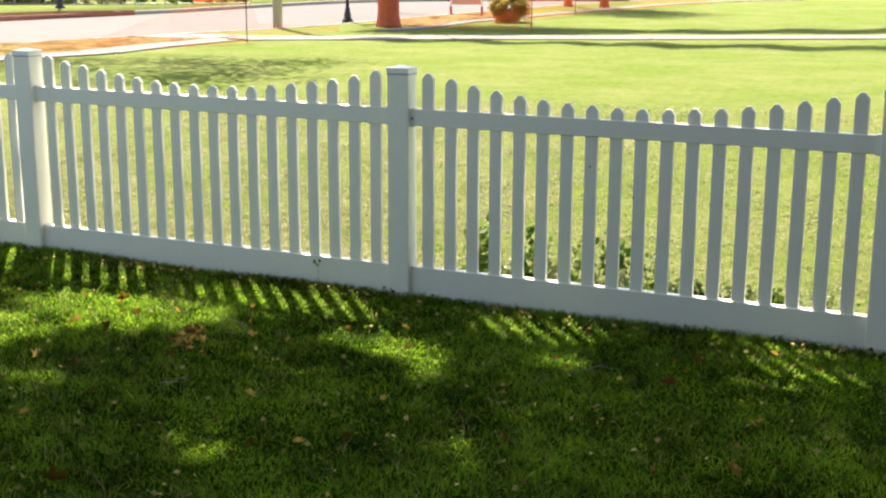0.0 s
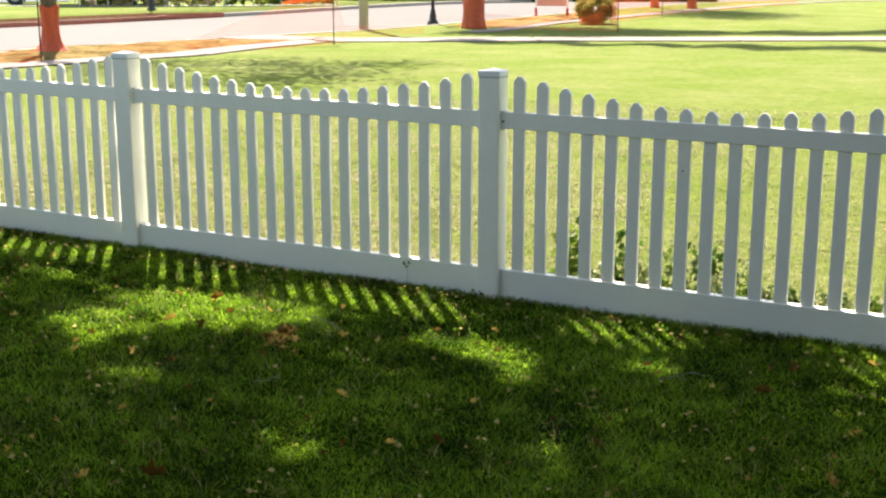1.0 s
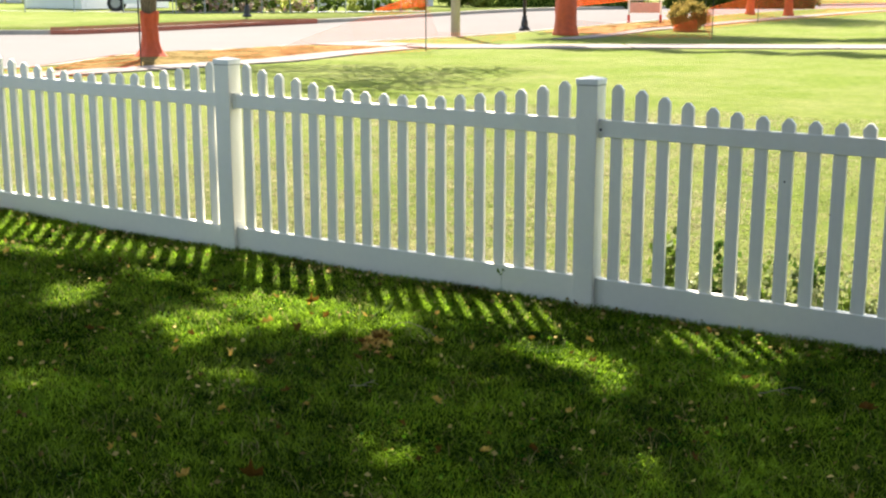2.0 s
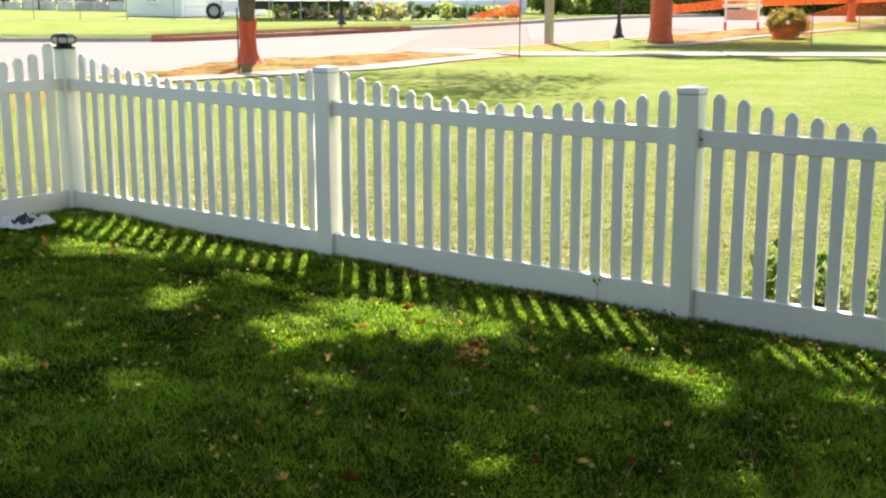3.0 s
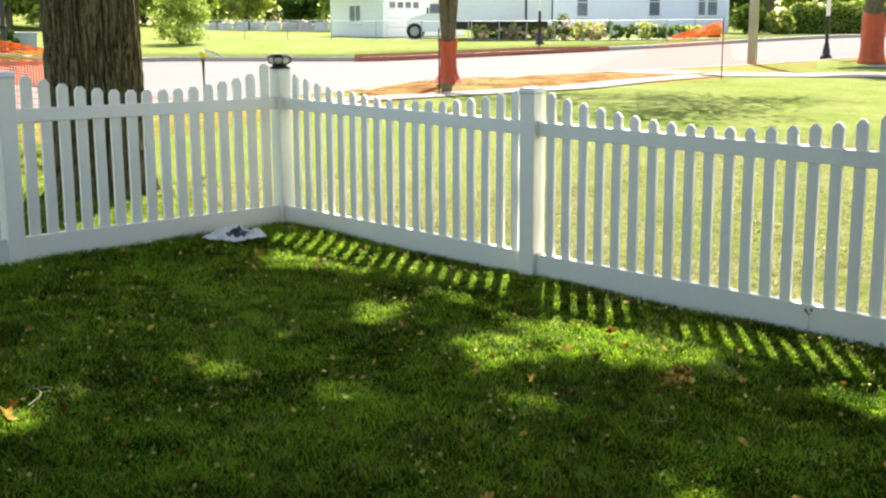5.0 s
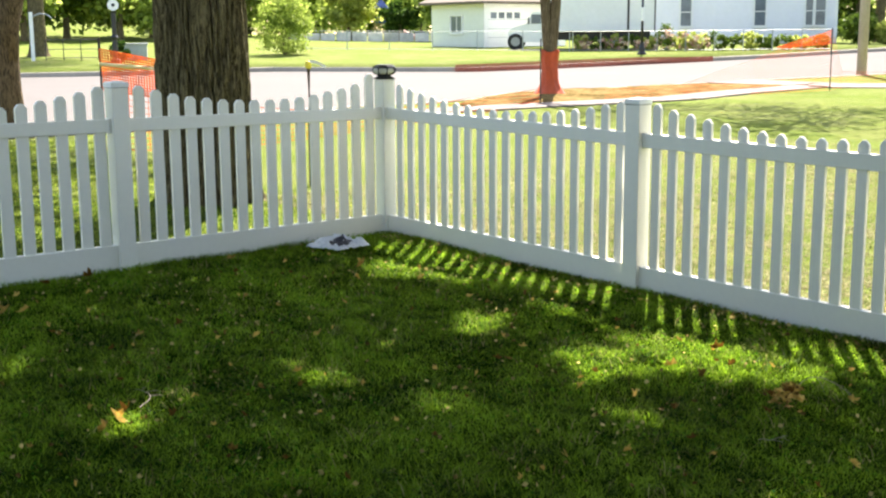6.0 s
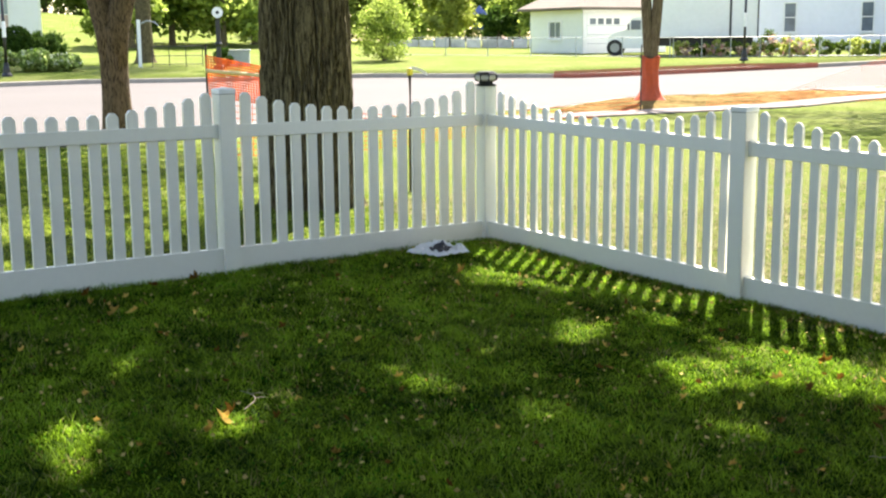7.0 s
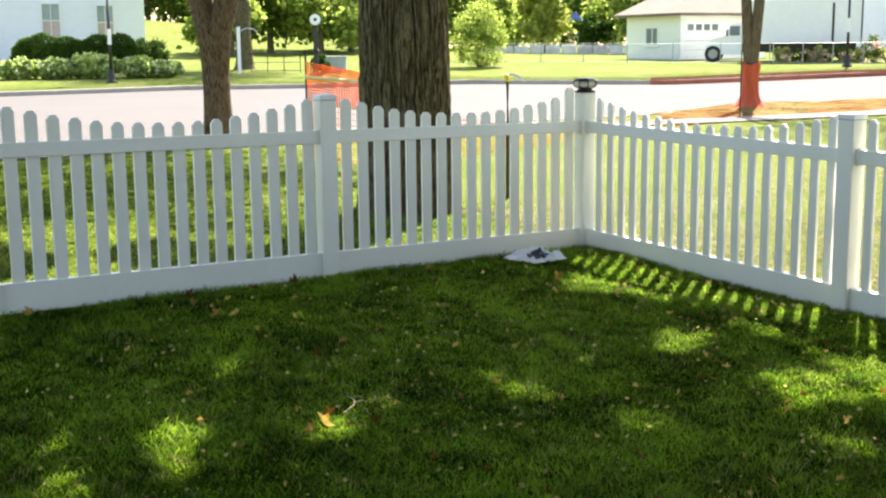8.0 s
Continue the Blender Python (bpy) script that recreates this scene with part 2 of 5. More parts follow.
def box(bm, x0, x1, y0, y1, z0, z1, bevel=0.0, m=None):
    r = bmesh.ops.create_cube(bm, size=1.0)
    vs = r["verts"]
    bmesh.ops.scale(bm, vec=(x1 - x0, y1 - y0, z1 - z0), verts=vs)
    bmesh.ops.translate(bm, vec=((x0 + x1) / 2, (y0 + y1) / 2, (z0 + z1) / 2), verts=vs)
    if m is not None:
        bmesh.ops.transform(bm, matrix=m, verts=vs)
    if bevel:
        es = list({e for v in vs for e in v.link_edges})
        bmesh.ops.bevel(bm, geom=es, offset=bevel, segments=2, affect="EDGES", profile=0.5)
    return bm


def boxes(*rows, bevel=0.0):
    bm = bmesh.new()
    for r in rows:
        box(bm, *r, bevel=bevel)
    return bm


def tube(points, radii, seg=10, wobble=0.0, seed=0, cap=True):
    """A bmesh tube through points with a radius at each."""
    rng = random.Random(seed)
    bm = bmesh.new()
    rings = []
    n = len(points)
    for i, (p, r) in enumerate(zip(points, radii)):
        p = Vector(p)
        a = Vector(points[max(0, i - 1)])
        b = Vector(points[min(n - 1, i + 1)])
        q = (b - a).to_track_quat("Z", "X")
        ring = []
        for k in range(seg):
            ang = 2 * math.pi * k / seg
            rr = r * (1 + wobble * (rng.random() - 0.5) * 2)
            ring.append(bm.verts.new(p + q @ Vector((rr * math.cos(ang), rr * math.sin(ang), 0))))
        rings.append(ring)
    for a, b in zip(rings, rings[1:]):
        for k in range(seg):
            bm.faces.new((a[k], a[(k + 1) % seg], b[(k + 1) % seg], b[k]))
    if cap:
        bm.faces.new(rings[0][::-1])
        bm.faces.new(rings[-1])
    return bm


def lathe(profile, seg=16):
    """A bmesh turned round z from (radius, height) pairs."""
    return tube([(0, 0, h) for r, h in profile], [max(0.0005, r) for r, h in profile], seg)


def leaf_arrays(points, size, rng, flat=0.0, aspect=0.6):
    """Diamond leaves, folded along the midrib, at the points."""
    n = len(points)
    u = rng.normal(size=(n, 3))
    u[:, 2] *= (1 - flat)
    u /= np.linalg.norm(u, axis=1)[:, None] + 1e-9
    w = rng.normal(size=(n, 3))
    w -= (w * u).sum(1)[:, None] * u
    w /= np.linalg.norm(w, axis=1)[:, None] + 1e-9
    nn = np.cross(u, w)
    s = (size * (0.6 + 0.8 * rng.random(n)))[:, None]
    a = points - u * s * 0.5
    b = points + w * s * 0.5 * aspect + nn * s * 0.12
    c = points + u * s * 0.5
    d = points - w * s * 0.5 * aspect + nn * s * 0.12
    verts = np.stack([a, b, c, d], 1).reshape(-1, 3)
    i = np.arange(n)[:, None] * 4
    faces = np.concatenate([i + np.array([[0, 1, 2]]), i + np.array([[0, 2, 3]])], 0)
    return verts, faces


def tri_mesh(name, verts, faces, material, parent=None):
    """A triangle mesh from arrays."""
    me = bpy.data.meshes.new(name)
    me.vertices.add(len(verts))
    me.vertices.foreach_set("co", np.asarray(verts, dtype=np.float32).ravel())
    me.loops.add(faces.size)
    me.loops.foreach_set("vertex_index", np.asarray(faces, dtype=np.int32).ravel())
    me.polygons.add(len(faces))
    me.polygons.foreach_set("loop_start", np.arange(0, faces.size, 3, dtype=np.int32))
    me.materials.append(material)
    me.update(calc_edges=True)
    ob = new(name, me)
    ob.parent = parent
    return ob


def clump_points(rng, centre, radii, clumps, per, spread):
    """Points gathered in clumps near the skin of an ellipsoid, with gaps between."""
    c = rng.normal(size=(clumps, 3))
    c /= np.linalg.norm(c, axis=1)[:, None]
    c *= (0.45 + 0.55 * rng.random(clumps) ** 0.5)[:, None]
    pts = c[:, None, :] * np.array(radii) + rng.normal(size=(clumps, per, 3)) * spread
    return pts.reshape(-1, 3) + np.array(centre)


# ---- ground ----
def sstep(a, b, v):
    t = min(1.0, max(0.0, (v - a) / (b - a)))
    return t * t * (3 - 2 * t)


def ground_z(x, y):
    """Height of the ground: the yard falls a little to the east, the far side of the street rises."""
    yard = 0.014 * (2.4 - max(-4.0, min(10.0, x))) + 0.035 * sstep(2.6, -0.4, x)
    out = sstep(0.0, 9.0, max(-0.1 - x, y, 0.0))
    z = yard * (1 - out) + 0.25 * out
    r = math.hypot(x - 7.0, y + 6.0)
    z += 0.65 * sstep(38.0, 64.0, r)
    return z + 4.6 * sstep(60.0, 120.0, -x) * sstep(75.0, 20.0, y)


NEAR_KERB = [(-300, -11.7), (-2, -11.5), (2, -11.0), (10.4, -10.9), (13.3, -12.5), (15, -13.0), (16.6, -12.4), (19, -12.5), (29, -12.1), (34.5, -11.7), (40, -10.7), (47, -9.0), (60, -5.5), (400, 80)]
FAR_KERB = [(-300, -34.2), (9, -34.4), (12.8, -32.8), (19, -31.0), (21.5, -28.3), (24.2, -25.4), (29, -24.3), (37, -22.0), (46, -20.5), (60, -18.0), (400, 50)]


def along(table, y):
    return float(np.interp(y, [a for a, b in table], [b for a, b in table]))


def build_ground():
    ys = [-300, -150, -80, -45, -25, -15, -10] + [-8 + 0.5 * i for i in range(34)] + [9 + i for i in range(52)] + [64, 68, 73, 80, 90, 105, 125, 150, 200, 300, 600, 1500]
    verts, faces = [], []
    ncol = None
    for y in ys:
        fk, nk = along(FAR_KERB, min(y, 400)), along(NEAR_KERB, min(y, 400))
        left = [-1500, -500, -250] + [fk + (-150 - fk) * (k / 24.0) for k in range(24, 0, -1)]
        cols = [(x, 0.0) for x in left] + [(fk, 0.0), (fk + 0.02, -0.16)]
        cols += [(fk + (nk - fk) * k / 8.0, -0.16) for k in range(1, 8)]
        cols += [(nk - 0.02, -0.16), (nk, 0.0)]
        cols += [(nk + (-0.1 - nk) * k / 28.0, 0.0) for k in range(1, 29)] + [(-0.1 + 12.1 * k / 22.0, 0.0) for k in range(1, 23)]
        cols += [(max(nk, 12.0) + d, 0.0) for d in (3, 8, 20, 60, 200, 1400)]
        ncol = len(cols)
        for x, dz in cols:
            bumpy = 0.012 * noise.noise(Vector((x * 1.3, y * 1.3, 0))) if dz == 0 else 0
            verts.append((x, y, ground_z(x, y) + dz + bumpy))
    for j in range(len(ys) - 1):
        for i in range(ncol - 1):
            a = j * ncol + i
            faces.append((a, a + 1, a + ncol + 1, a + ncol))
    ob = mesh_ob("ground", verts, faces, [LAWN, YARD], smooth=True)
    # yard faces get the turf with shade in its colour
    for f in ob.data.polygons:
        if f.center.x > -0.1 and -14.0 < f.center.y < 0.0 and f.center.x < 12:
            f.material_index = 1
    tagged(ob, "mown lawn of short green grass with dry patches", "lawn", kind="structure")
    # street laid on the sunken strip
    rv, rf = [], []
    n = 10
    ry = [-300, -100, -45, -25] + [-15 + 1.5 * i for i in range(60)] + [80, 95, 120, 160, 250, 400]
    for y in ry:
        fk, nk = along(FAR_KERB, y), along(NEAR_KERB, y)
        for k in range(n + 1):
            x = fk + 0.025 + (nk - fk - 0.05) * k / n
            rv.append((x, y, ground_z(x, y) - 0.135 + 0.05 * math.sin(math.pi * k / n)))
    for j in range(len(ry) - 1):
        for i in range(n):
            a = j * (n + 1) + i
            rf.append((a, a + 1, a + n + 2, a + n + 1))
    tagged(mesh_ob("road", rv, rf, ROAD, smooth=True), "wide pale sunlit concrete street", "road", kind="structure")
    for table, side in ((NEAR_KERB, 1), (FAR_KERB, -1)):
        kv, kf = [], []
        ky = [-100 + 4 * i for i in range(24)] + [-4 + 1.0 * i for i in range(75)] + [80, 100, 150, 250]
        for y in ky:
            x = along(table, y)
            z = ground_z(x, y)
            for dx, dz in ((-0.03 * side, -0.2), (-0.015 * side, 0.005), (0.0, 0.022), (0.14 * side, 0.024), (0.16 * side, -0.05)):
                kv.append((x + dx, y, z + dz))
        for j in range(len(ky) - 1):
            for i in range(4):
                a = j * 5 + i
                kf.append((a, a + 1, a + 6, a + 5))
        tagged(mesh_ob("kerb", kv, kf, KERB), "worn concrete kerb along the street", "kerb", kind="structure")


build_ground()


def slab_path(name, pts, width, step, label):
    """A pavement of separate concrete slabs along a line."""
    base = thing(name, Matrix(), label, "pavement")
    base["kind"] = "structure"
    P = [Vector((x, y, 0)) for x, y in pts]
    for a, b in zip(P, P[1:]):
        ln = (b - a).length
        n = max(1, round(ln / step))
        d = (b - a) / ln
        s = Vector((-d.y, d.x, 0)) * width / 2
        for k in range(n):
            p0, p1 = a + d * (ln * k / n + 0.006), a + d * (ln * (k + 1) / n - 0.006)
            q = [p0 - s, p0 + s, p1 + s, p1 - s]
            up = [(v.x, v.y, ground_z(v.x, v.y) + 0.03) for v in q]
            dn = [(v.x, v.y, ground_z(v.x, v.y) - 0.06) for v in q]
            mesh_ob("slab", up + dn, [(0, 1, 2, 3)[::-1], (0, 4, 5, 1)[::-1], (1, 5, 6, 2)[::-1], (2, 6, 7, 3)[::-1], (3, 7, 4, 0)[::-1]], CONC, base)


# ---- the picket fence ----
POST = 0.117
TOPS = {"A": (-0.10, 0.0, 1.265), "B": (2.44, 0.0, 1.212), "C": (4.88, 0.0, 1.180), "D": (7.298, 0.0, 1.155), "G": (9.75, 0.0, 1.13),
        "E": (-0.10, -2.235, 1.290), "F": (-0.10, -4.48, 1.312), "H": (-0.10, -6.9, 1.335)}


def fence_post(key, cap=True):
    x, y, top = TOPS[key]
    top += 0.028 if key in "EFH" else 0.0
    g = ground_z(x, y) - 0.12
    base = thing("fence_post", pose(x, y, g), "square white vinyl fence post with a flat cap" if cap else "square white vinyl corner post of the fence", "fence post", "fence posts")
    h = top - g
    part("shaft", box(bmesh.new(), -POST / 2, POST / 2, -POST / 2, POST / 2, 0, h - 0.03 + (0.0 if cap else 0.035), 0.006), VINYL, base)
    if cap:
        # ring at the seam, coloured dark in place of the cap's shadow
        part("cap_seam", boxes((-0.0592, 0.0592, -0.0592, 0.0592, h - 0.039, h - 0.0345)), SEAM_SHADE, base, "seam below the cap, its shadow put into the dark colour")
        bm = bmesh.new()
        box(bm, -0.0615, 0.0615, -0.0615, 0.0615, h - 0.034, h - 0.004, 0.004)
        r = bmesh.ops.create_cone(bm, segments=4, radius1=0.083, radius2=0.01, depth=0.012, cap_ends=True)
        bmesh.ops.rotate(bm, verts=r["verts"], matrix=Matrix.Rotation(radians(45), 3, "Z"))
        bmesh.ops.translate(bm, verts=r["verts"], vec=(0, 0, h + 0.002))
        part("cap", bm, VINYL_CAP, base)
    return base


PICKET_W, PICKET_T = 0.064, 0.022
SIDE_PICKET_W = 0.077                                        # the side fence has wider boards


def picket_mesh(h, width):
    """An upright with a dog-eared, rounded tip; its foot at z = 0."""
    w, t = width / 2, PICKET_T / 2
    prof = [(-w, 0), (w, 0), (w, h - 0.028), (w - 0.002, h - 0.024), (w - 0.021, h - 0.0015), (w - 0.024, h), (-w + 0.024, h), (-w + 0.021, h - 0.0015), (-w + 0.002, h - 0.024), (-w, h - 0.028)]
    n = len(prof)
    e = 0.003
    verts = [(x * (1 - e / w), -t, max(0, z - e)) for x, z in prof] + [(x, -t + e, z) for x, z in prof] + [(x, t, z) for x, z in prof]
    faces = [tuple(range(n)), tuple(range(3 * n - 1, 2 * n - 1, -1))]
    for ring in (0, 1):
        for k in range(n):
            a, b = ring * n + k, ring * n + (k + 1) % n
            faces.append((b, a, a + n, b + n))
    me = bpy.data.meshes.new("picket")
    me.from_pydata(verts, [], faces)
    me.materials.append(VINYL)
    return me


def fence_section(a, b, count, dip):
    """One section between posts a and b: two rails and its pickets, whose tips sweep down to the middle."""
    xa, ya, ta = TOPS[a]
    xb, yb, tb = TOPS[b]
    d = Vector((xb - xa, yb - ya, 0))
    ln = d.length
    yaw = math.degrees(math.atan2(d.y, d.x))
    base = thing("fence_section", pose(xa, ya, 0, 0, 0, yaw), "white vinyl picket fence section with a scalloped top", "picket fence", "fence sections")
    x0, x1 = POST / 2, ln - POST / 2
    def top(x):
        return ta + (tb - ta) * x / ln
    def rail(name, hi, lo, half):
        bm = bmesh.new()
        sh = Matrix(((1, 0, 0, 0), (0, 1, 0, 0), ((tb - ta) / ln, 0, 1, ta), (0, 0, 0, 1)))
        box(bm, x0 - 0.002, x1 + 0.002, -half, half, -hi, -lo, 0.004)
        bmesh.ops.transform(bm, matrix=sh, verts=bm.verts)
        part(name, bm, VINYL, base)
    rail("top_rail", 0.300, 0.213, 0.025)
    rail("bottom_rail", {"A": 1.212, "B": 1.220}.get(a, 1.235), 1.050, 0.025)
    for k in range(2):
        xx = x0 if k == 0 else x1
        s = 1 if k == 0 else -1
        for lo, hi in ((0.305, 0.208),):
            part("rail_bracket", box(bmesh.new(), min(xx, xx + s * 0.022), max(xx, xx + s * 0.022), -0.0285, 0.0285, top(xx) - lo, top(xx) - hi, 0.002), VINYL, base)
        if k == 1 or a in "AEFH":
            continue
        part("lower_bracket", box(bmesh.new(), min(xx, xx + s * 0.016), max(xx, xx + s * 0.016), -0.027, 0.027, top(xx) - 1.222, top(xx) - 1.047, 0.002), VINYL, base)
    if a == "C":
        for dx, dz, dr in ((1.02, 0.72, 0.005), (1.24, 0.58, 0.005), (0.50, 0.33, 0.003)):
            part("dark_speck", tube([(dx, -0.0125, dz), (dx, -0.0105, dz)], [dr, dr], 8), BLACK, base)
        part("screw_hole", tube([(x0 + 0.012, -0.03, top(x0) - 0.262), (x0 + 0.012, -0.026, top(x0) - 0.262)], [0.007, 0.007], 10), BLACK, base, "dark open screw hole")
    wide = SIDE_PICKET_W if xa == xb else PICKET_W
    gap = (x1 - x0 - count * PICKET_W) / (count + 1)
    first, pitch = x0 + gap + PICKET_W / 2, gap + PICKET_W
    if a == "A":
        first, pitch = 0.185, 0.1304
    elif b == "E":
        first += 0.025
    rng = random.Random(a + b)
    for i in range(count):
        x = first + i * pitch
        u = 2 * (i + 0.5) / count - 1
        foot = top(x) - 1.06
        tip = top(x) - 0.012 + (0.028 if xa == xb else 0.0) - dip * (1 - abs(u) ** 2.0) + rng.uniform(-0.003, 0.003)
        if b == "A" and i == count - 1:
            tip = 1.31
        ob = new("picket", picket_mesh(tip - foot, wide))
        ob.parent = base
        ob.matrix_basis = pose(x, 0, foot, 0, rng.uniform(-0.15, 0.15), 0)


for key in TOPS:
    fence_post(key, key != "A")
for a, b, n in (("A", "B", 18), ("B", "C", 18), ("C", "D", 18), ("D", "G", 18), ("E", "A", 16), ("F", "E", 16), ("H", "F", 16)):
    fence_section(a, b, n, 0.14)


# ---- trees ----
def trunk_mesh(height, r0, r1, flare, lean=(0, 0), seed=0, ridges=0, seg=24, rows=26):
    """A tapered trunk with a flared foot; ridges: furrows of bark round it."""
    bm = bmesh.new()
    rings = []
    for j in range(rows + 1):
        t = (j / rows) ** 1.4
        z = t * height
        r = r0 + (r1 - r0) * t + flare * math.exp(-z / (0.35 * r0 + 0.12))
        ring = []
        for k in range(seg):
            a = 2 * math.pi * k / seg
            p = Vector((math.cos(a), math.sin(a), 0))
            rr = r * (1 + 0.06 * noise.noise(Vector((p.x * 1.5, p.y * 1.5, z * 0.6 + seed))))
            rr += flare * 0.5 * math.exp(-z / 0.25) * max(0, math.sin(a * 5 + seed))
            if ridges:
                f = noise.noise(Vector((a * ridges, z * 1.3, seed)))
                rr += r0 * 0.07 * (abs(f) * 2 - 0.6)
            ring.append(bm.verts.new((rr * p.x + lean[0] * t, rr * p.y + lean[1] * t, z - 0.15)))
        rings.append(ring)
    for a, b in zip(rings, rings[1:]):
        for k in range(seg):
            bm.faces.new((a[k], a[(k + 1) % seg], b[(k + 1) % seg], b[k]))
    bm.faces.new(rings[-1])
    return bm


def furrowed_trunk(height, r0, r1, flare, seed, seg=420, rows=260):
    """A thick old trunk whose bark stands in long, forking upright ridges with deep furrows between."""
    j = np.arange(rows + 1)
    zz = height * (j / rows) ** 1.15
    verts = []
    for z in zz:
        t = z / height
        r = r0 + (r1 - r0) * t + flare * math.exp(-z / 0.3)
        for k in range(seg):
            a = 2 * math.pi * k / seg
            ca, sa = math.cos(a), math.sin(a)
            body = r * (1 + 0.05 * noise.noise(Vector((ca * 1.5, sa * 1.5, z * 0.6 + seed))))
            root = flare * math.exp(-z / 0.2) * (max(0.0, math.sin(a * 4 + 1.2)) + 2.2 * max(0.0, math.cos(a - 1.1)) ** 8)
            q = Vector((ca * r * 23, sa * r * 23, z * 1.5 + seed))
            q.x += 0.7 * noise.noise(Vector((ca * 3, sa * 3, z * 3.1)))
            furrow = min(1.0, 2.6 * abs(noise.noise(q)))
            plate = noise.noise(Vector((ca * r * 34, sa * r * 34, z * 11 + seed)))
            rr = body + root - 0.055 * (1 - furrow) ** 1.4 + 0.010 * plate
            verts.append((rr * ca, rr * sa, z - 0.15))
    bm = bmesh.new()
    vs = [bm.verts.new(v) for v in verts]
    for n in range(rows):
        for k in range(seg):
            a, b = n * seg + k, n * seg + (k + 1) % seg
            bm.faces.new((vs[a], vs[b], vs[b + seg], vs[a + seg]))
    bm.faces.new(vs[-seg:])
    return bm


def limb(p0, p1, r0, r1, seed):
    rng = random.Random(seed)
    p0, p1 = Vector(p0), Vector(p1)
    pts = []
    for k in range(6):
        t = k / 5
        p = p0.lerp(p1, t)
        if 0 < k < 5:
            p += Vector((rng.uniform(-1, 1), rng.uniform(-1, 1), rng.uniform(-0.5, 0.5))) * (p1 - p0).length * 0.05
        p.z += 0.12 * math.sin(t * math.pi) * (p1 - p0).length
        pts.append(p)
    return tube(pts, [r0 + (r1 - r0) * k / 5 for k in range(6)], 8, 0.08, seed)


# sunlit gaps in the big tree's crown, as places on the yard's grass: x, y, half-length, half-width, turn in degrees, openness
GAPS = [(3.78, -0.80, 0.62, 0.44, 12, 1.0), (3.40, -1.42, 0.38, 0.24, -48, 1.0), (4.04, -1.90, 0.25, 0.15, -48, 0.86), (5.22, -0.88, 0.42, 0.20, -29, 1.0),
        (5.05, -2.20, 0.22, 0.15, -50, 0.96), (5.92, -1.90, 0.17, 0.11, -50, 0.95), (5.01, -1.28, 0.13, 0.08, 20, 0.88), (6.02, -1.42, 0.12, 0.08, 20, 0.8),
        (5.98, -0.80, 0.17, 0.08, 10, 0.95), (6.90, -0.90, 0.14, 0.08, 20, 0.8), (2.45, -1.34, 0.30, 0.20, -48, 0.97), (1.18, -0.76, 0.48, 0.18, 8, 1.0),
        (2.49, -0.76, 0.26, 0.14, 0, 0.95), (2.60, -2.63, 0.36, 0.14, 15, 0.95), (3.30, -2.40, 0.22, 0.11, -50, 0.88), (0.40, -1.13, 0.16, 0.11, -50, 0.9),
        (1.90, -2.65, 0.14, 0.09, -50, 0.75), (2.44, -2.05, 0.14, 0.09, -50, 0.95), (2.57, -4.28, 0.30, 0.13, -15, 1.0), (2.57, -3.37, 0.24, 0.13, -40, 0.92),
        (2.78, -3.72, 0.17, 0.12, -45, 0.95), (1.90, -3.13, 0.18, 0.11, -60, 0.92), (2.17, -4.72, 0.22, 0.14, -20, 0.95), (2.76, -4.82, 0.24, 0.14, -20, 0.95),
        (0.47, -4.50, 0.20, 0.11, -40, 0.92), (3.1, -0.42, 0.42, 0.34, 0, 1.0), (4.5, -0.35, 0.50, 0.32, 0, 1.0), (5.75, -0.35, 0.36, 0.26, 0, 1.0),
        (1.6, -0.42, 0.50, 0.30, 0, 1.0), (2.4, -0.48, 0.36, 0.26, 0, 0.95), (6.95, -0.5, 0.34, 0.22, 0, 0.95), (0.8, -0.38, 0.50, 0.30, 0, 1.0)]


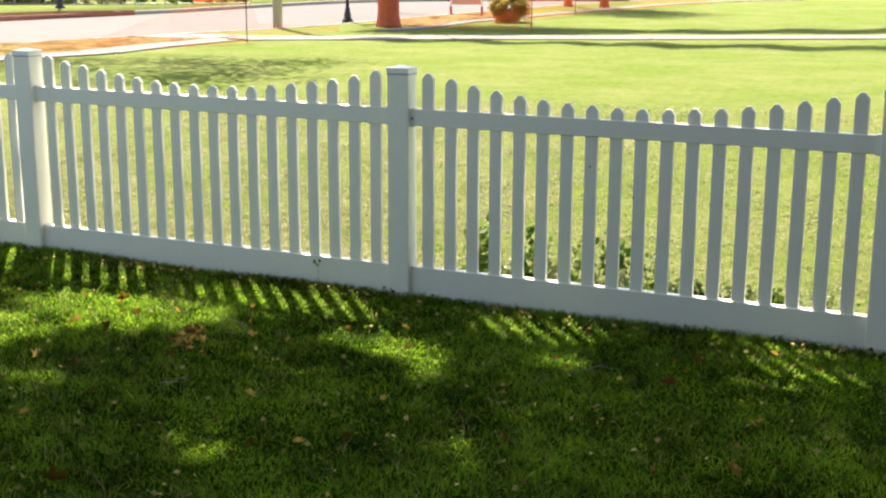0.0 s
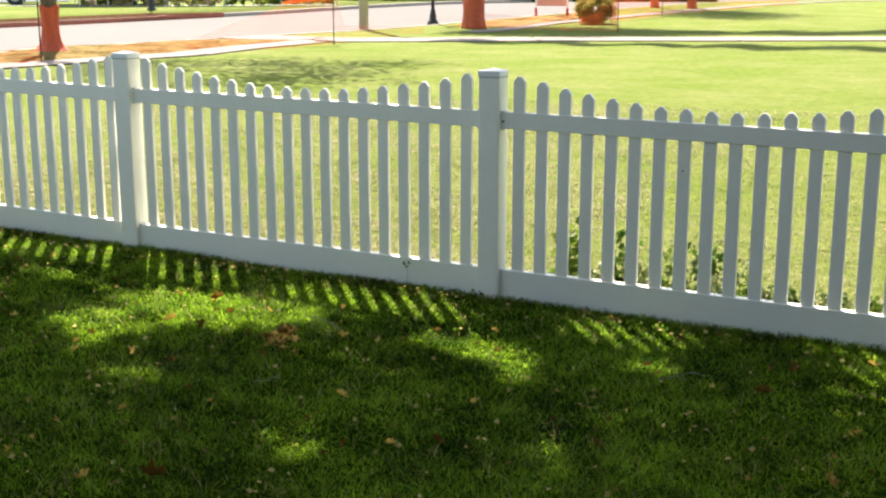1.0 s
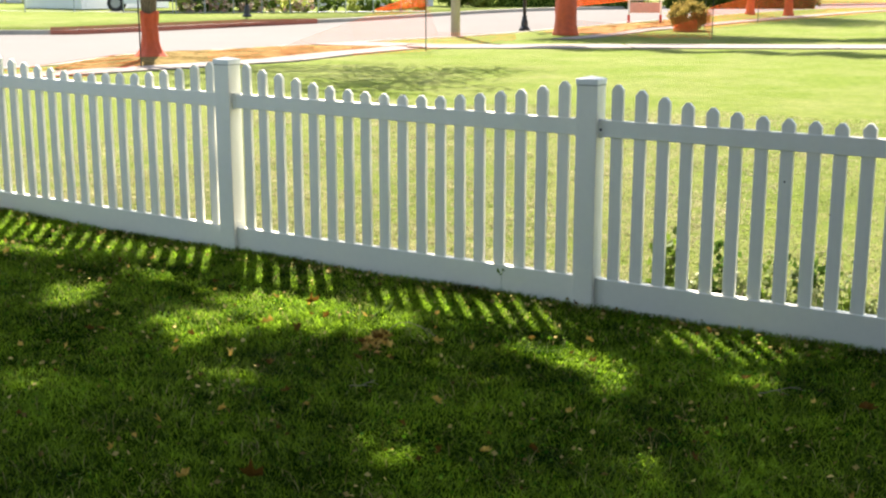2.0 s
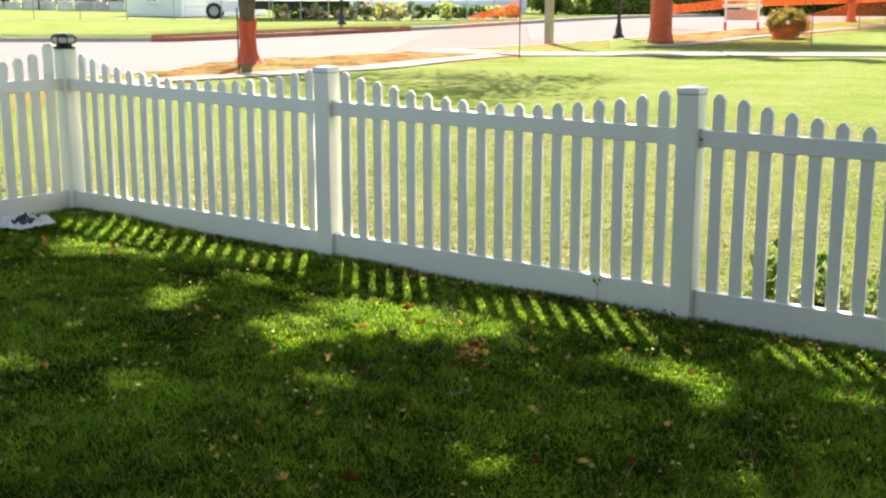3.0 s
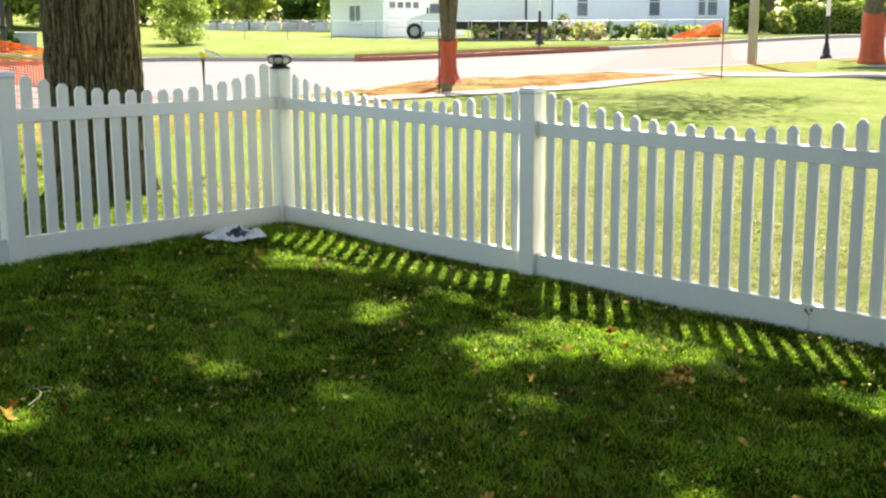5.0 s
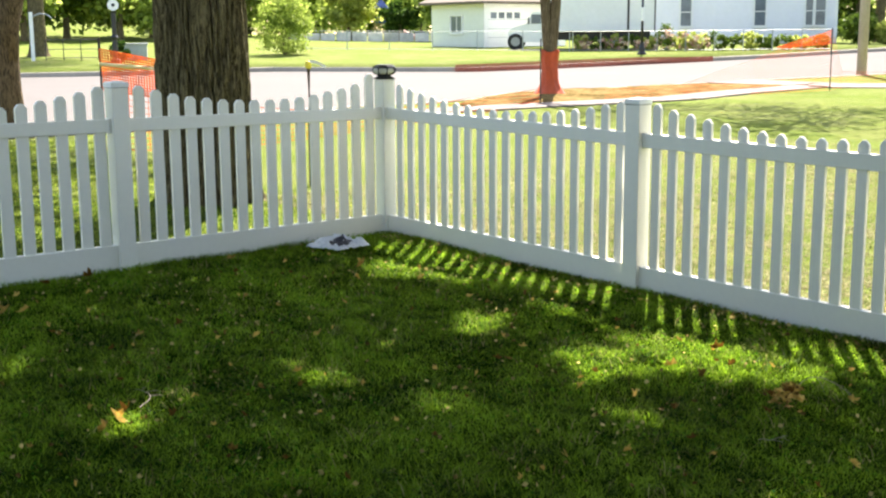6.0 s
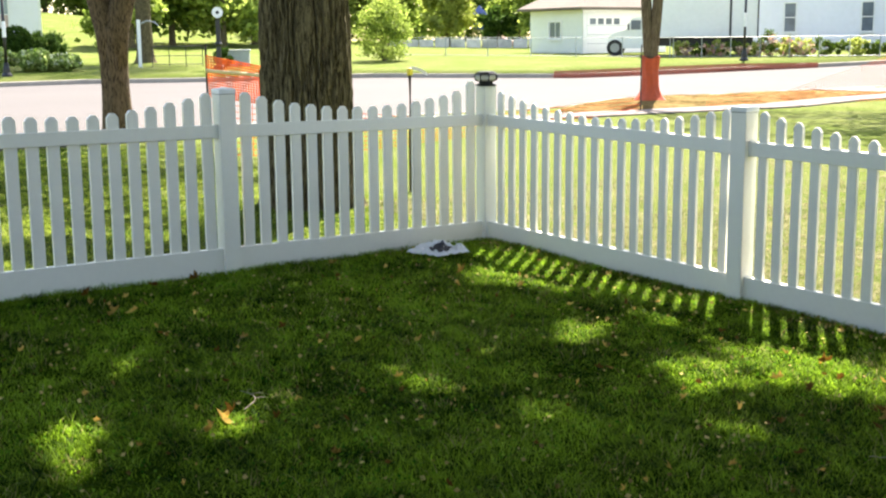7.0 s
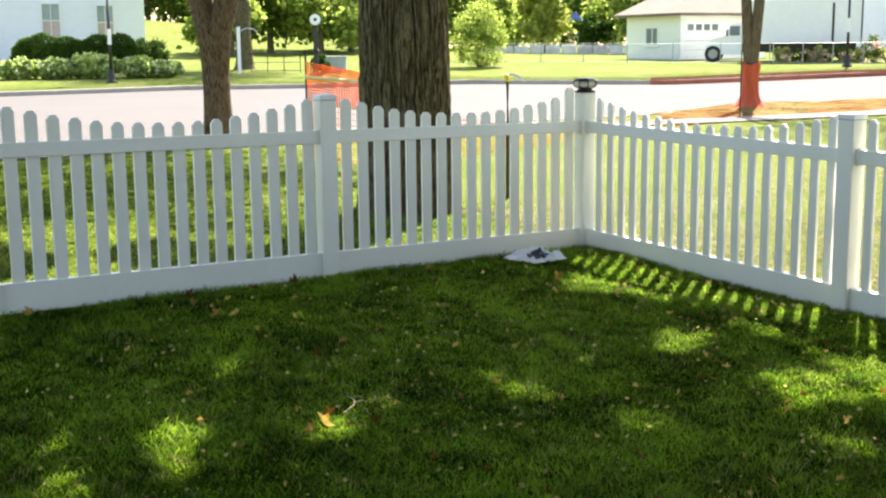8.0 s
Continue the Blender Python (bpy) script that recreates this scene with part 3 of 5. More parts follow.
def big_tree():
    x, y = -2.39, -0.29
    base = thing("tree", pose(x, y, ground_z(x, y)), "large shade tree with furrowed dark brown bark outside the fence", "tree")
    part("trunk", furrowed_trunk(6.5, 0.43, 0.36, 0.07, 3), BARK, base, smooth=True)
    rng = np.random.default_rng(5)
    for k in range(7):
        a = k * 2 * math.pi / 7 + 0.55
        tip = (5.0 * math.cos(a), 5.0 * math.sin(a), 8.5 + (k % 3))
        part("limb", limb((0.1 * math.cos(a), 0.1 * math.sin(a), 5.6), tip, 0.10, 0.02, k), BARK, base)
    c = clump_points(rng, (1.6, -1.4, 9.5), (8.2, 8.2, 4.0), 640, 190, 0.6)
    c = c[c[:, 2] > 4.6]
    # low boughs that spread south-east over the yard, by where their shade falls
    m_ = 70000
    hh = rng.uniform(5.0, 9.5, m_)
    bx, by = rng.uniform(-0.6, 10.5, m_), rng.uniform(-7.5, 0.2, m_)
    kk = hh / math.tan(SUN_EL)
    low = np.stack([bx + SUN_FROM.x * kk - x, by + SUN_FROM.y * kk - y, hh], 1)
    west = rng.uniform((-13.0, -7.0, 8.0), (-0.8, 1.2, 12.0), (90, 3))
    west = (west[:, None, :] + rng.normal(size=(90, 46, 3)) * (0.5, 0.45, 0.4)).reshape(-1, 3)
    wk = west[:, 2] / math.tan(SUN_EL)
    west = np.stack([west[:, 0] + SUN_FROM.x * wk - x, west[:, 1] + SUN_FROM.y * wk - y, west[:, 2]], 1)
    c = np.concatenate([c, low, west], 0)
    # where each leaf's shadow falls on the yard
    k = (c[:, 2] + 0.11) / math.tan(SUN_EL)
    sx, sy = c[:, 0] + x - SUN_FROM.x * k, c[:, 1] + y - SUN_FROM.y * k
    keep = np.ones(len(c), bool)
    faint = [(rng.uniform(0.3, 7.2), rng.uniform(-4.6, -0.9), rng.uniform(0.10, 0.22), rng.uniform(0.07, 0.12), rng.uniform(-70, -20), rng.uniform(0.45, 0.8)) for _ in range(60)]
    for gx, gy, ga, gb, turn, openness in GAPS + faint:
        ct, st = math.cos(radians(turn)), math.sin(radians(turn))
        u, v = ((sx - gx) * ct + (sy - gy) * st) / ga, ((sy - gy) * ct - (sx - gx) * st) / gb
        d = np.hypot(u, v) * (1 + 0.16 * np.sin(3 * np.arctan2(v, u) + gx * 7) + 0.10 * np.sin(7 * np.arctan2(v, u) + gy * 5))
        # thin towards the rim of the gap, so that its edge is soft
        thin = np.clip((1.42 - d) / 0.72, 0.0, 1.0)
        keep &= rng.random(len(c)) > openness * thin ** 0.7
    edge = 0.05 + 0.25 * np.sin(sx * 1.7) + 0.15 * np.sin(sx * 4.1 + 1)      # ragged rim of the crown
    keep &= ~((sx > -0.2) & (sy > edge))
    keep &= ~((sx < -0.2) & (sy > -1.5 - 0.49 * sx))
    # broad sunny blotches between the boughs west of the yard
    keep &= ~((sx < -0.2) & (np.sin(sx * 2.1 + 1.3 * np.sin(sy * 1.7)) * np.sin(sy * 2.6 + 0.8 * np.sin(sx * 1.9)) < 0.06))
    lv, lf = leaf_arrays(c[keep], 0.175, rng, 0.3)
    tri_mesh("crown", lv, lf, LEAF, base)


big_tree()


def street_tree(name, x, y, h, r0, flare, crown_z, crown_r, n_clump, label, seed, bark=BARK_L, fork=0, spread=0.3, ridges=8, shift=(0, 0), shade=()):
    base = thing(name, pose(x, y, ground_z(x, y)), label, "tree")
    part("trunk", trunk_mesh(h, r0, r0 * 0.85, flare, (0, 0), seed, ridges, 40, 40), bark, base, smooth=True)
    rng = np.random.default_rng(seed)
    top = h
    for k in range(fork):
        a = 0.75 + math.pi * k
        ca, sa = math.cos(a), math.sin(a)
        pts = [(r0 * 0.08 * ca, r0 * 0.08 * sa, h - 0.75), (r0 * 0.30 * ca, r0 * 0.30 * sa, h - 0.2), (r0 * 0.55 * ca + spread * 0.15 * ca, r0 * 0.55 * sa + spread * 0.15 * sa, h + 0.4),
               (r0 * 0.8 * ca + spread * 0.5 * ca, r0 * 0.8 * sa + spread * 0.5 * sa, h + 1.4), (r0 * ca + spread * ca, r0 * sa + spread * sa, h + 2.6)]
        part("stem", tube(pts, [r0 * 0.82, r0 * 0.84, r0 * 0.80, r0 * 0.72, r0 * 0.62], 14, 0.06, seed + k), bark, base, smooth=True)
        top = h + 2.4
    for k in range(4):
        a = k * math.pi / 2 + seed
        part("limb", limb((0, 0, top - 0.4), (shift[0] + crown_r * 0.6 * math.cos(a), shift[1] + crown_r * 0.6 * math.sin(a), crown_z + 0.5), r0 * 0.5, 0.03, seed + k), bark, base)
    pts = clump_points(rng, (shift[0], shift[1], crown_z), (crown_r, crown_r, crown_r * 0.5), n_clump, 130, 0.55)
    pts = pts[pts[:, 2] > max(3.2, h * 0.8)]
    for xa, ya, xb, yb, wide, m_ in shade:
        # unseen leaves added in the air without limbs, whose shade falls along a line on the lawn
        u, hh = rng.random(m_), rng.uniform(5.5, 9.5, m_)
        kk = hh / math.tan(SUN_EL)
        gx, gy = xa + (xb - xa) * u, ya + (yb - ya) * u + 0.5 * np.sin(u * 17) + rng.normal(size=m_) * wide
        pts = np.concatenate([pts, np.stack([gx + SUN_FROM.x * kk - x, gy + SUN_FROM.y * kk - y, hh], 1)], 0)
    lv, lf = leaf_arrays(pts, 0.165, rng, 0.3)
    tri_mesh("crown", lv, lf, LEAF, base)
    return base


# shift moves an unseen crown off its trunk to place its shade
street_tree("tree", -10.72, 12.84, 1.25, 0.14, 0.10, 5.6, 3.2, 34, "young street tree with a pale forked trunk on the verge", 11, fork=2, spread=0.09, shift=(3.4, 1.5))
street_tree("tree", -10.5, 1.04, 1.75, 0.225, 0.05, 7.5, 4.0, 120, "brown-barked street tree on the verge by the street", 21, BARK_B, fork=2, spread=0.75)
street_tree("tree", -9.66, 30.9, 5.0, 0.30, 0.10, 7.6, 3.6, 150, "street tree with its foot wrapped in orange netting", 31, BARK_L, shift=(0.2, 3.2), shade=[(-9.0, 27.7, -1.0, 30.9, 0.7, 18000), (-6.5, 21.9, 0.0, 22.4, 0.35, 6000)])
# the tree at (9.2, 42) stands unseen, added for the shade bands by the path
street_tree("tree", 9.2, 42.0, 4.0, 0.30, 0.1, 8.5, 4.5, 120, "unseen leafy tree beyond the path, added to shade the lawn", 36, BARK_L, shade=[(-1.0, 30.9, 7.5, 35.3, 0.9, 18000), (0.0, 22.4, 7.0, 23.2, 0.55, 9000)])
street_tree("tree", -44.2, 15.5, 3.2, 0.38, 0.2, 7.5, 4.5, 120, "broad old tree on the lawn across the street", 41, BARK, shade=[(-47.5, 9.0, -40.5, 12.5, 0.7, 7000)])
street_tree("tree", -29.6, 60.0, 4.0, 0.30, 0.1, 9.0, 5.0, 120, "old tree beside the clipped hedge", 51, BARK)

for tx, ty, k in ((-8.3, 47.0, 61), (-6.5, 46.5, 71)):
    street_tree("tree", tx, ty, 3.4, 0.13, 0.06, 6.2, 2.2, 30, "young street tree wrapped in orange netting beyond the barricade", k, BARK_L)


# ---- pavements ----
slab_path("pavement", [(-9.3, -30), (-9.1, 6), (-8.42, 11.8), (-8.22, 14.0), (-8.78, 16.6), (-9.18, 20.6)], 1.05, 1.5, "pale concrete pavement beside the lawn")
slab_path("pavement", [(-9.5, 20.85), (-4.6, 23.9), (0.0, 26.2), (6.0, 29.6), (16.0, 36.0)], 2.3, 2.0, "concrete path that crosses the lawn, partly in shade")
slab_path("pavement", [(-8.2, 27.6), (-8.5, 34.8), (-7.2, 41.0), (-4.5, 50.0), (0, 62)], 0.8, 1.5, "narrow concrete pavement beyond the orange netting")
slab_path("driveway_apron", [(-12.25, 21.6), (-9.75, 21.3)], 2.2, 1.25, "concrete apron between pavement and street")


def litter_verge():
    """The uneven strip of bare soil and leaf litter between kerb and pavement."""
    inner = [(9.3, -9.35), (12.0, -9.0), (14.0, -8.8), (16.4, -9.35), (18.2, -9.65), (20.4, -9.78)]
    verts, faces = [], []
    n, rows = 14, 64
    for j in range(rows + 1):
        y = 9.3 + 11.0 * j / rows
        xl, xr = along(NEAR_KERB, y) + 0.17, along(inner, y)
        close = min(1.0, (j / rows) / 0.10, (1 - j / rows) / 0.16)
        xl = xr + (xl - xr) * max(0.02, close) ** 0.6
        for i in range(n + 1):
            x = xl + (xr - xl) * i / n
            rim = 0.0 if i in (0, n) or j in (0, rows) else 1.0
            q = Vector((x * 1.4, y * 1.4, 3.0))
            mound = 0.05 * math.exp(-((x + 10.72) ** 2 + (y - 12.84) ** 2) / 0.7)
            verts.append((x + 0.06 * noise.noise(q), y, ground_z(x, y) + 0.018 + rim * (0.02 + mound + 0.035 * abs(noise.noise(q * 1.7)))))
    for j in range(rows):
        for i in range(n):
            a = j * (n + 1) + i
            faces.append((a, a + 1, a + n + 2, a + n + 1))
    return tagged(mesh_ob("soil_verge", verts, faces, SOIL, smooth=True), "ochre soil and leaf litter on the verge round the young tree", "soil", kind="structure")


litter_verge()
# unseen walls, added to dim skylight on the yard's south and east
for name, (x0, x1, y0, y1, top) in (("sky_block_south", (3.2, 8.9, -6.75, -6.45, 3.4)), ("sky_block_east", (8.6, 8.9, -6.45, -0.9, 7.4))):
    tagged(part(name, boxes((x0, x1, y0, y1, -0.3, top)), SKY_BLOCK), "plain dark unseen wall added beside the yard to block skylight", "wall", kind="structure")


# ---- orange safety netting ----
def stake(x, y, top, label="thin rusty iron stake that carries the netting", lean=0.0, r=0.013):
    z = ground_z(x, y)
    base = thing("stake", pose(x, y, z, 0, lean, 0), label, "stake", "net stakes")
    part("rod", tube([(0, 0, -0.15), (0, 0, top * 0.5), (0, 0, top)], [r, r, r], 8), STAKE, base)
    return base


def net_panel(cols, cell, strand, folds, seed, flat):
    """One span of netting: a grid of flat strands."""
    verts, faces = [], []
    def quad(a, b, c, d):
        n = len(verts)
        verts.extend((a, b, c, d))
        faces.append((n, n + 1, n + 2, n + 3))
    rows = max(3, int(max((w if flat else h - l) for _, _, l, h, _, _, w in cols) / cell))
    def at(i, v):
        x, y, lo, hi, nx, ny, w = cols[i]
        f = folds * noise.noise(Vector((x * 1.1 + seed, y * 1.1, v * 2.0)))
        if flat:
            px, py = x + nx * w * v, y + ny * w * v
            return Vector((px, py, ground_z(px, py) + 0.03 + 0.05 * abs(noise.noise(Vector((px * 2.2, py * 2.2, seed))))))
        return Vector((x + nx * f, y + ny * f, ground_z(x, y) + lo + (hi - lo) * v))
    s = strand / 2
    for i in range(len(cols)):
        side = Vector((cols[i][5] * s, -cols[i][4] * s, 0))
        for j in range(0, rows, 2):
            a, b = at(i, j / rows), at(i, min(rows, j + 2) / rows)
            quad(a - side, a + side, b + side, b - side)
    for j in range(rows + 1):
        up = Vector((cols[0][4] * s, cols[0][5] * s, 0)) if flat else Vector((0, 0, s * (1.3 if j in (0, rows) else 1.0)))
        for i in range(0, len(cols) - 1, 3):
            a, b = at(i, j / rows), at(min(len(cols) - 1, i + 3), j / rows)
            quad(a - up, b - up, b + up, a + up)
    return verts, faces


def net(pts, label, cell=0.06, strand=0.012, mat_=NET, folds=0.04, seed=0, flat=False):
    """Netting hung between points (x, y, low edge, high edge above the ground); flat: lying on the ground, spread to that width."""
    base = thing("safety_net", Matrix(), label, "safety net", "orange nets")
    for q in range(len(pts) - 1):
        (xa, ya, la, ha), (xb, yb, lb, hb) = pts[q], pts[q + 1]
        ln = math.hypot(xb - xa, yb - ya)
        n = max(2, int(ln / cell))
        nx, ny = -(yb - ya) / ln, (xb - xa) / ln
        cols = [(xa + (xb - xa) * k / n, ya + (yb - ya) * k / n, la + (lb - la) * k / n, ha + (hb - ha) * k / n, nx, ny, ha + (hb - ha) * k / n) for k in range(n + 1)]
        v, f = net_panel(cols, cell, strand, folds, seed + q, flat)
        mesh_ob("net_panel", v, f, mat_, base)
    return base


for sx, sy, st in ((-5.85, 0.36, 1.38), (-8.85, 10.65, 1.25), (-7.78, 19.0, 1.42), (-4.5, 30.4, 1.35), (-6.2, 41.0, 1.3), (-6.9, 36.8, 1.3)):
    stake(sx, sy, st)
net([(-5.85, 0.36, 0.78, 1.25), (-5.2, 1.35, 0.62, 1.02)], "bright orange safety net tied to a stake by the tree", cell=0.03, strand=0.014, seed=1)
tp = thing("barrier_tape", Matrix(), "pale yellow barrier tape strung before the orange net", "tape")
part("strip", tube([(-5.83, 0.34, ground_z(-5.8, 0.3) + 1.08), (-5.5, 0.85, ground_z(-5.5, 0.8) + 1.03), (-5.18, 1.33, ground_z(-5.2, 1.3) + 0.99)], [0.022, 0.02, 0.022], 6), PALE_TAPE, tp)
net([(-5.85, 0.36, 0.1, 0.78), (-5.2, 1.35, 0.05, 0.62), (-6.6, 4.6, 0.0, 0.25), (-8.85, 10.65, 0.0, 0.3)], "orange plastic safety net sagging between stakes at the lawn edge", cell=0.07, strand=0.007, seed=2)
net([(-8.75, 12.4, 0.0, 0.22), (-8.6, 14.5, 0.0, 0.25), (-8.2, 16.6, 0.0, 0.75), (-7.78, 19.0, 0.02, 1.36)], "orange plastic safety net slumped along the pavement", cell=0.07, strand=0.004, seed=4)
net([(-8.08, 17.3, 0.98, 1.01), (-7.80, 18.96, 1.07, 1.36)], "bunched orange safety net drawn up to the stake", cell=0.04, strand=0.009, seed=5)
net([(-7.78, 19.0, 0.0, 1.36), (-8.2, 20.2, 0.0, 0.4), (-9.5, 27.0, 0.0, 0.15)], "orange plastic safety net across the path", cell=0.08, strand=0.005, seed=8)
net([(-9.6, 14.6, 0, 2.2), (-9.6, 17.0, 0, 2.4), (-9.75, 19.6, 0, 1.6)], "orange plastic safety net lying flat on the verge", cell=0.07, strand=0.02, mat_=NET_G, seed=12, flat=True)
net([(-9.4, 30.6, 0.0, 0.5), (-7.0, 30.7, 0.0, 0.35), (-4.5, 30.4, 0.0, 0.9)], "orange plastic safety net in front of the rusty bush", cell=0.07, strand=0.006, seed=16)
net([(-9.9, 31.2, 0.80, 1.38), (-10.9, 35.0, 0.85, 1.10), (-11.0, 41.0, 0.85, 1.15), (-8.8, 46.0, 0.80, 1.3), (-6.5, 52.0, 0.8, 1.3)], "orange plastic safety net along the verge", cell=0.08, strand=0.026, seed=20)
net([(-4.5, 30.4, 0.0, 0.9), (-6.9, 36.8, 0.0, 0.7), (-6.2, 41.0, 0.0, 1.1), (-3.0, 52.0, 0.0, 1.2)], "orange plastic safety net along the narrow pavement", cell=0.08, strand=0.009, seed=24)
net([(-8.6, 31.8, 0, 2.4), (-8.9, 36.0, 0, 1.9), (-7.9, 41.0, 0, 1.7)], "orange plastic safety net lying on the grass verge by the tree", cell=0.08, strand=0.065, mat_=NET_G, seed=28, flat=True)
net([(-7.25, 34.55, 0.0, 0.22), (-6.5, 34.75, 0.0, 0.42)], "orange plastic safety net caught on the olive bush", cell=0.05, strand=0.014, seed=30)
net([(-25.9, 23.6, -0.13, 0.10), (-25.3, 24.3, -0.13, 0.12), (-24.5, 27.5, -0.13, 0.14), (-23.68, 31.0, -0.13, 0.13), (-22.6, 34.6, -0.13, 0.04)], "low orange safety net along the far kerb", cell=0.06, strand=0.034, mat_=NET_SHADE, seed=32)


def wrap(x, y, profile, h, label, seed):
    """Netting wound round the foot of a trunk in overlapping folds."""
    bm = bmesh.new()
    seg, rows = 40, 22
    rings = []
    for j in range(rows + 1):
        t = j / rows
        z = h * t
        ring = []
        for k in range(seg):
            a = 2 * math.pi * k / seg
            r = along(profile, z) + 0.015 * noise.noise(Vector((3 * math.cos(a), 3 * math.sin(a), z * 3 + seed)))
            r += 0.012 * math.sin(a * 9 + 4 * noise.noise(Vector((z * 2, a, seed))))
            ring.append(bm.verts.new((r * math.cos(a), r * math.sin(a), z + (0.03 * math.sin(3 * a + seed) if j == rows else 0) - (0.03 if j == 0 else 0))))
        rings.append(ring)
    for p, q in zip(rings, rings[1:]):
        for k in range(seg):
            bm.faces.new((p[k], p[(k + 1) % seg], q[(k + 1) % seg], q[k]))
    ob = part("trunk_netting", bm, NET_D, None, smooth=True)
    ob.matrix_basis = pose(x, y, ground_z(x, y))
    ob.modifiers.new("thick", "SOLIDIFY").thickness = 0.01
    return tagged(ob, label, "safety net", "orange nets")


wrap(-10.72, 12.84, [(0.0, 0.40), (0.08, 0.345), (0.17, 0.265), (0.28, 0.20), (0.42, 0.17), (0.7, 0.162), (1.0, 0.20)], 0.98, "orange net wound round the young tree's trunk", 1)
wrap(-9.66, 30.9, [(0.0, 0.43), (0.15, 0.39), (0.4, 0.36), (1.6, 0.33)], 1.55, "orange net wound round the foot of the street tree", 2)

for tx, ty, k in ((-8.3, 47.0, 3), (-6.5, 46.5, 4)):
    wrap(tx, ty, [(0.0, 0.24), (0.15, 0.19), (0.4, 0.165), (1.4, 0.16)], 1.3, "orange net wound round a young street tree", k)


def tape_stake(x, y):
    z = ground_z(x, y)
    base = thing("marker_stake", pose(x, y, z), "dark iron stake with yellow caution tape tied on top", "stake", "net stakes")
    part("rod", tube([(0, 0, -0.15), (0.005, 0, 0.6), (0, 0, 1.22)], [0.021, 0.021, 0.021], 8), STAKE, base)
    part("tape_knot", box(bmesh.new(), -0.026, 0.026, -0.024, 0.024, 1.15, 1.225, 0.012), TAPE, base, "knotted yellow tape")
    bm = bmesh.new()
    prev = None
    for k in range(7):
        t = k / 6
        p = (0.02 + 0.09 * t, 0.13 * t, 1.225 - 0.06 * t * t)
        a, b = bm.verts.new((p[0], p[1], p[2] + 0.012)), bm.verts.new((p[0] + 0.01, p[1], p[2] - 0.018))
        if prev:
            bm.faces.new((prev[0], a, b, prev[1]))
        prev = (a, b)
    part("tape_end", bm, WHITE, base, "loose end of pale tape")


tape_stake(-2.55, 0.98)


# ---- street lamps and pole ----
def street_lamp(x, y, s=1.0):
    z = ground_z(x, y)
    base = thing("street_lamp", pose(x, y, z), "black cast-iron street lamp post with a fluted foot", "street lamp", "street lamps")
    part("foot", lathe([(0.20, -0.1), (0.20, 0.05), (0.17, 0.09), (0.13, 0.14), (0.12, 0.30), (0.085, 0.42), (0.10, 0.45), (0.07, 0.50)], 20), BLACK, base, smooth=False)
    part("shaft", lathe([(0.062, 0.48), (0.055, 1.4), (0.048, 3.3)], 14), BLACK, base, smooth=True)
    part("collar", lathe([(0.05, 3.28), (0.10, 3.34), (0.10, 3.42), (0.06, 3.46)], 14), BLACK, base)
    part("globe", lathe([(0.06, 3.45), (0.16, 3.55), (0.20, 3.75), (0.16, 3.95), (0.05, 4.08)], 16), LENS, base, "pale glass globe", True)
    part("notice", lathe([(0.066, 1.42), (0.068, 1.44), (0.066, 1.98), (0.06, 2.0)], 14), WHITE, base, "white paper notice wound round the shaft")
    return base


for x, y in ((-12.4, 33.3), (-26.55, 34.9), (-38.0, 7.55)):
    street_lamp(x, y)

pole = thing("utility_pole", pose(-12.45, 28.45, ground_z(-12.45, 28.45)), "weathered wooden utility pole on the verge", "pole")
part("shaft", tube([(0, 0, -0.3), (0.01, 0, 3), (0.05, 0, 9)], [0.155, 0.145, 0.115], 16, 0.02), POLEWOOD, pole, smooth=True)
part("crossarm", box(bmesh.new(), -1.1, 1.1, -0.06, 0.06, 8.3, 8.42, 0.01), POLEWOOD, pole)


# ---- shrubs and hedges ----
def shrub(name, x, y, radii, n, per, size, m, label, category="shrub", seed=1, z0=0.0, stems=True, group=""):
    base = thing(name, pose(x, y, ground_z(x, y) + z0), label, category, group)
    rng = np.random.default_rng(seed)
    if stems:
        for k in range(5):
            a = k * 1.26 + seed
            part("stem", tube([(0.05 * math.cos(a), 0.05 * math.sin(a), -0.1), (radii[0] * 0.3 * math.cos(a), radii[1] * 0.3 * math.sin(a), radii[2] * 0.9)], [0.03, 0.012], 6), BARK, base)
    pts = clump_points(rng, (0, 0, radii[2]), radii, n, per, min(radii) * 0.13)
    pts = pts[pts[:, 2] > 0.02]
    lv, lf = leaf_arrays(pts, size, rng)
    tri_mesh("foliage", lv, lf, m, base)
    return base


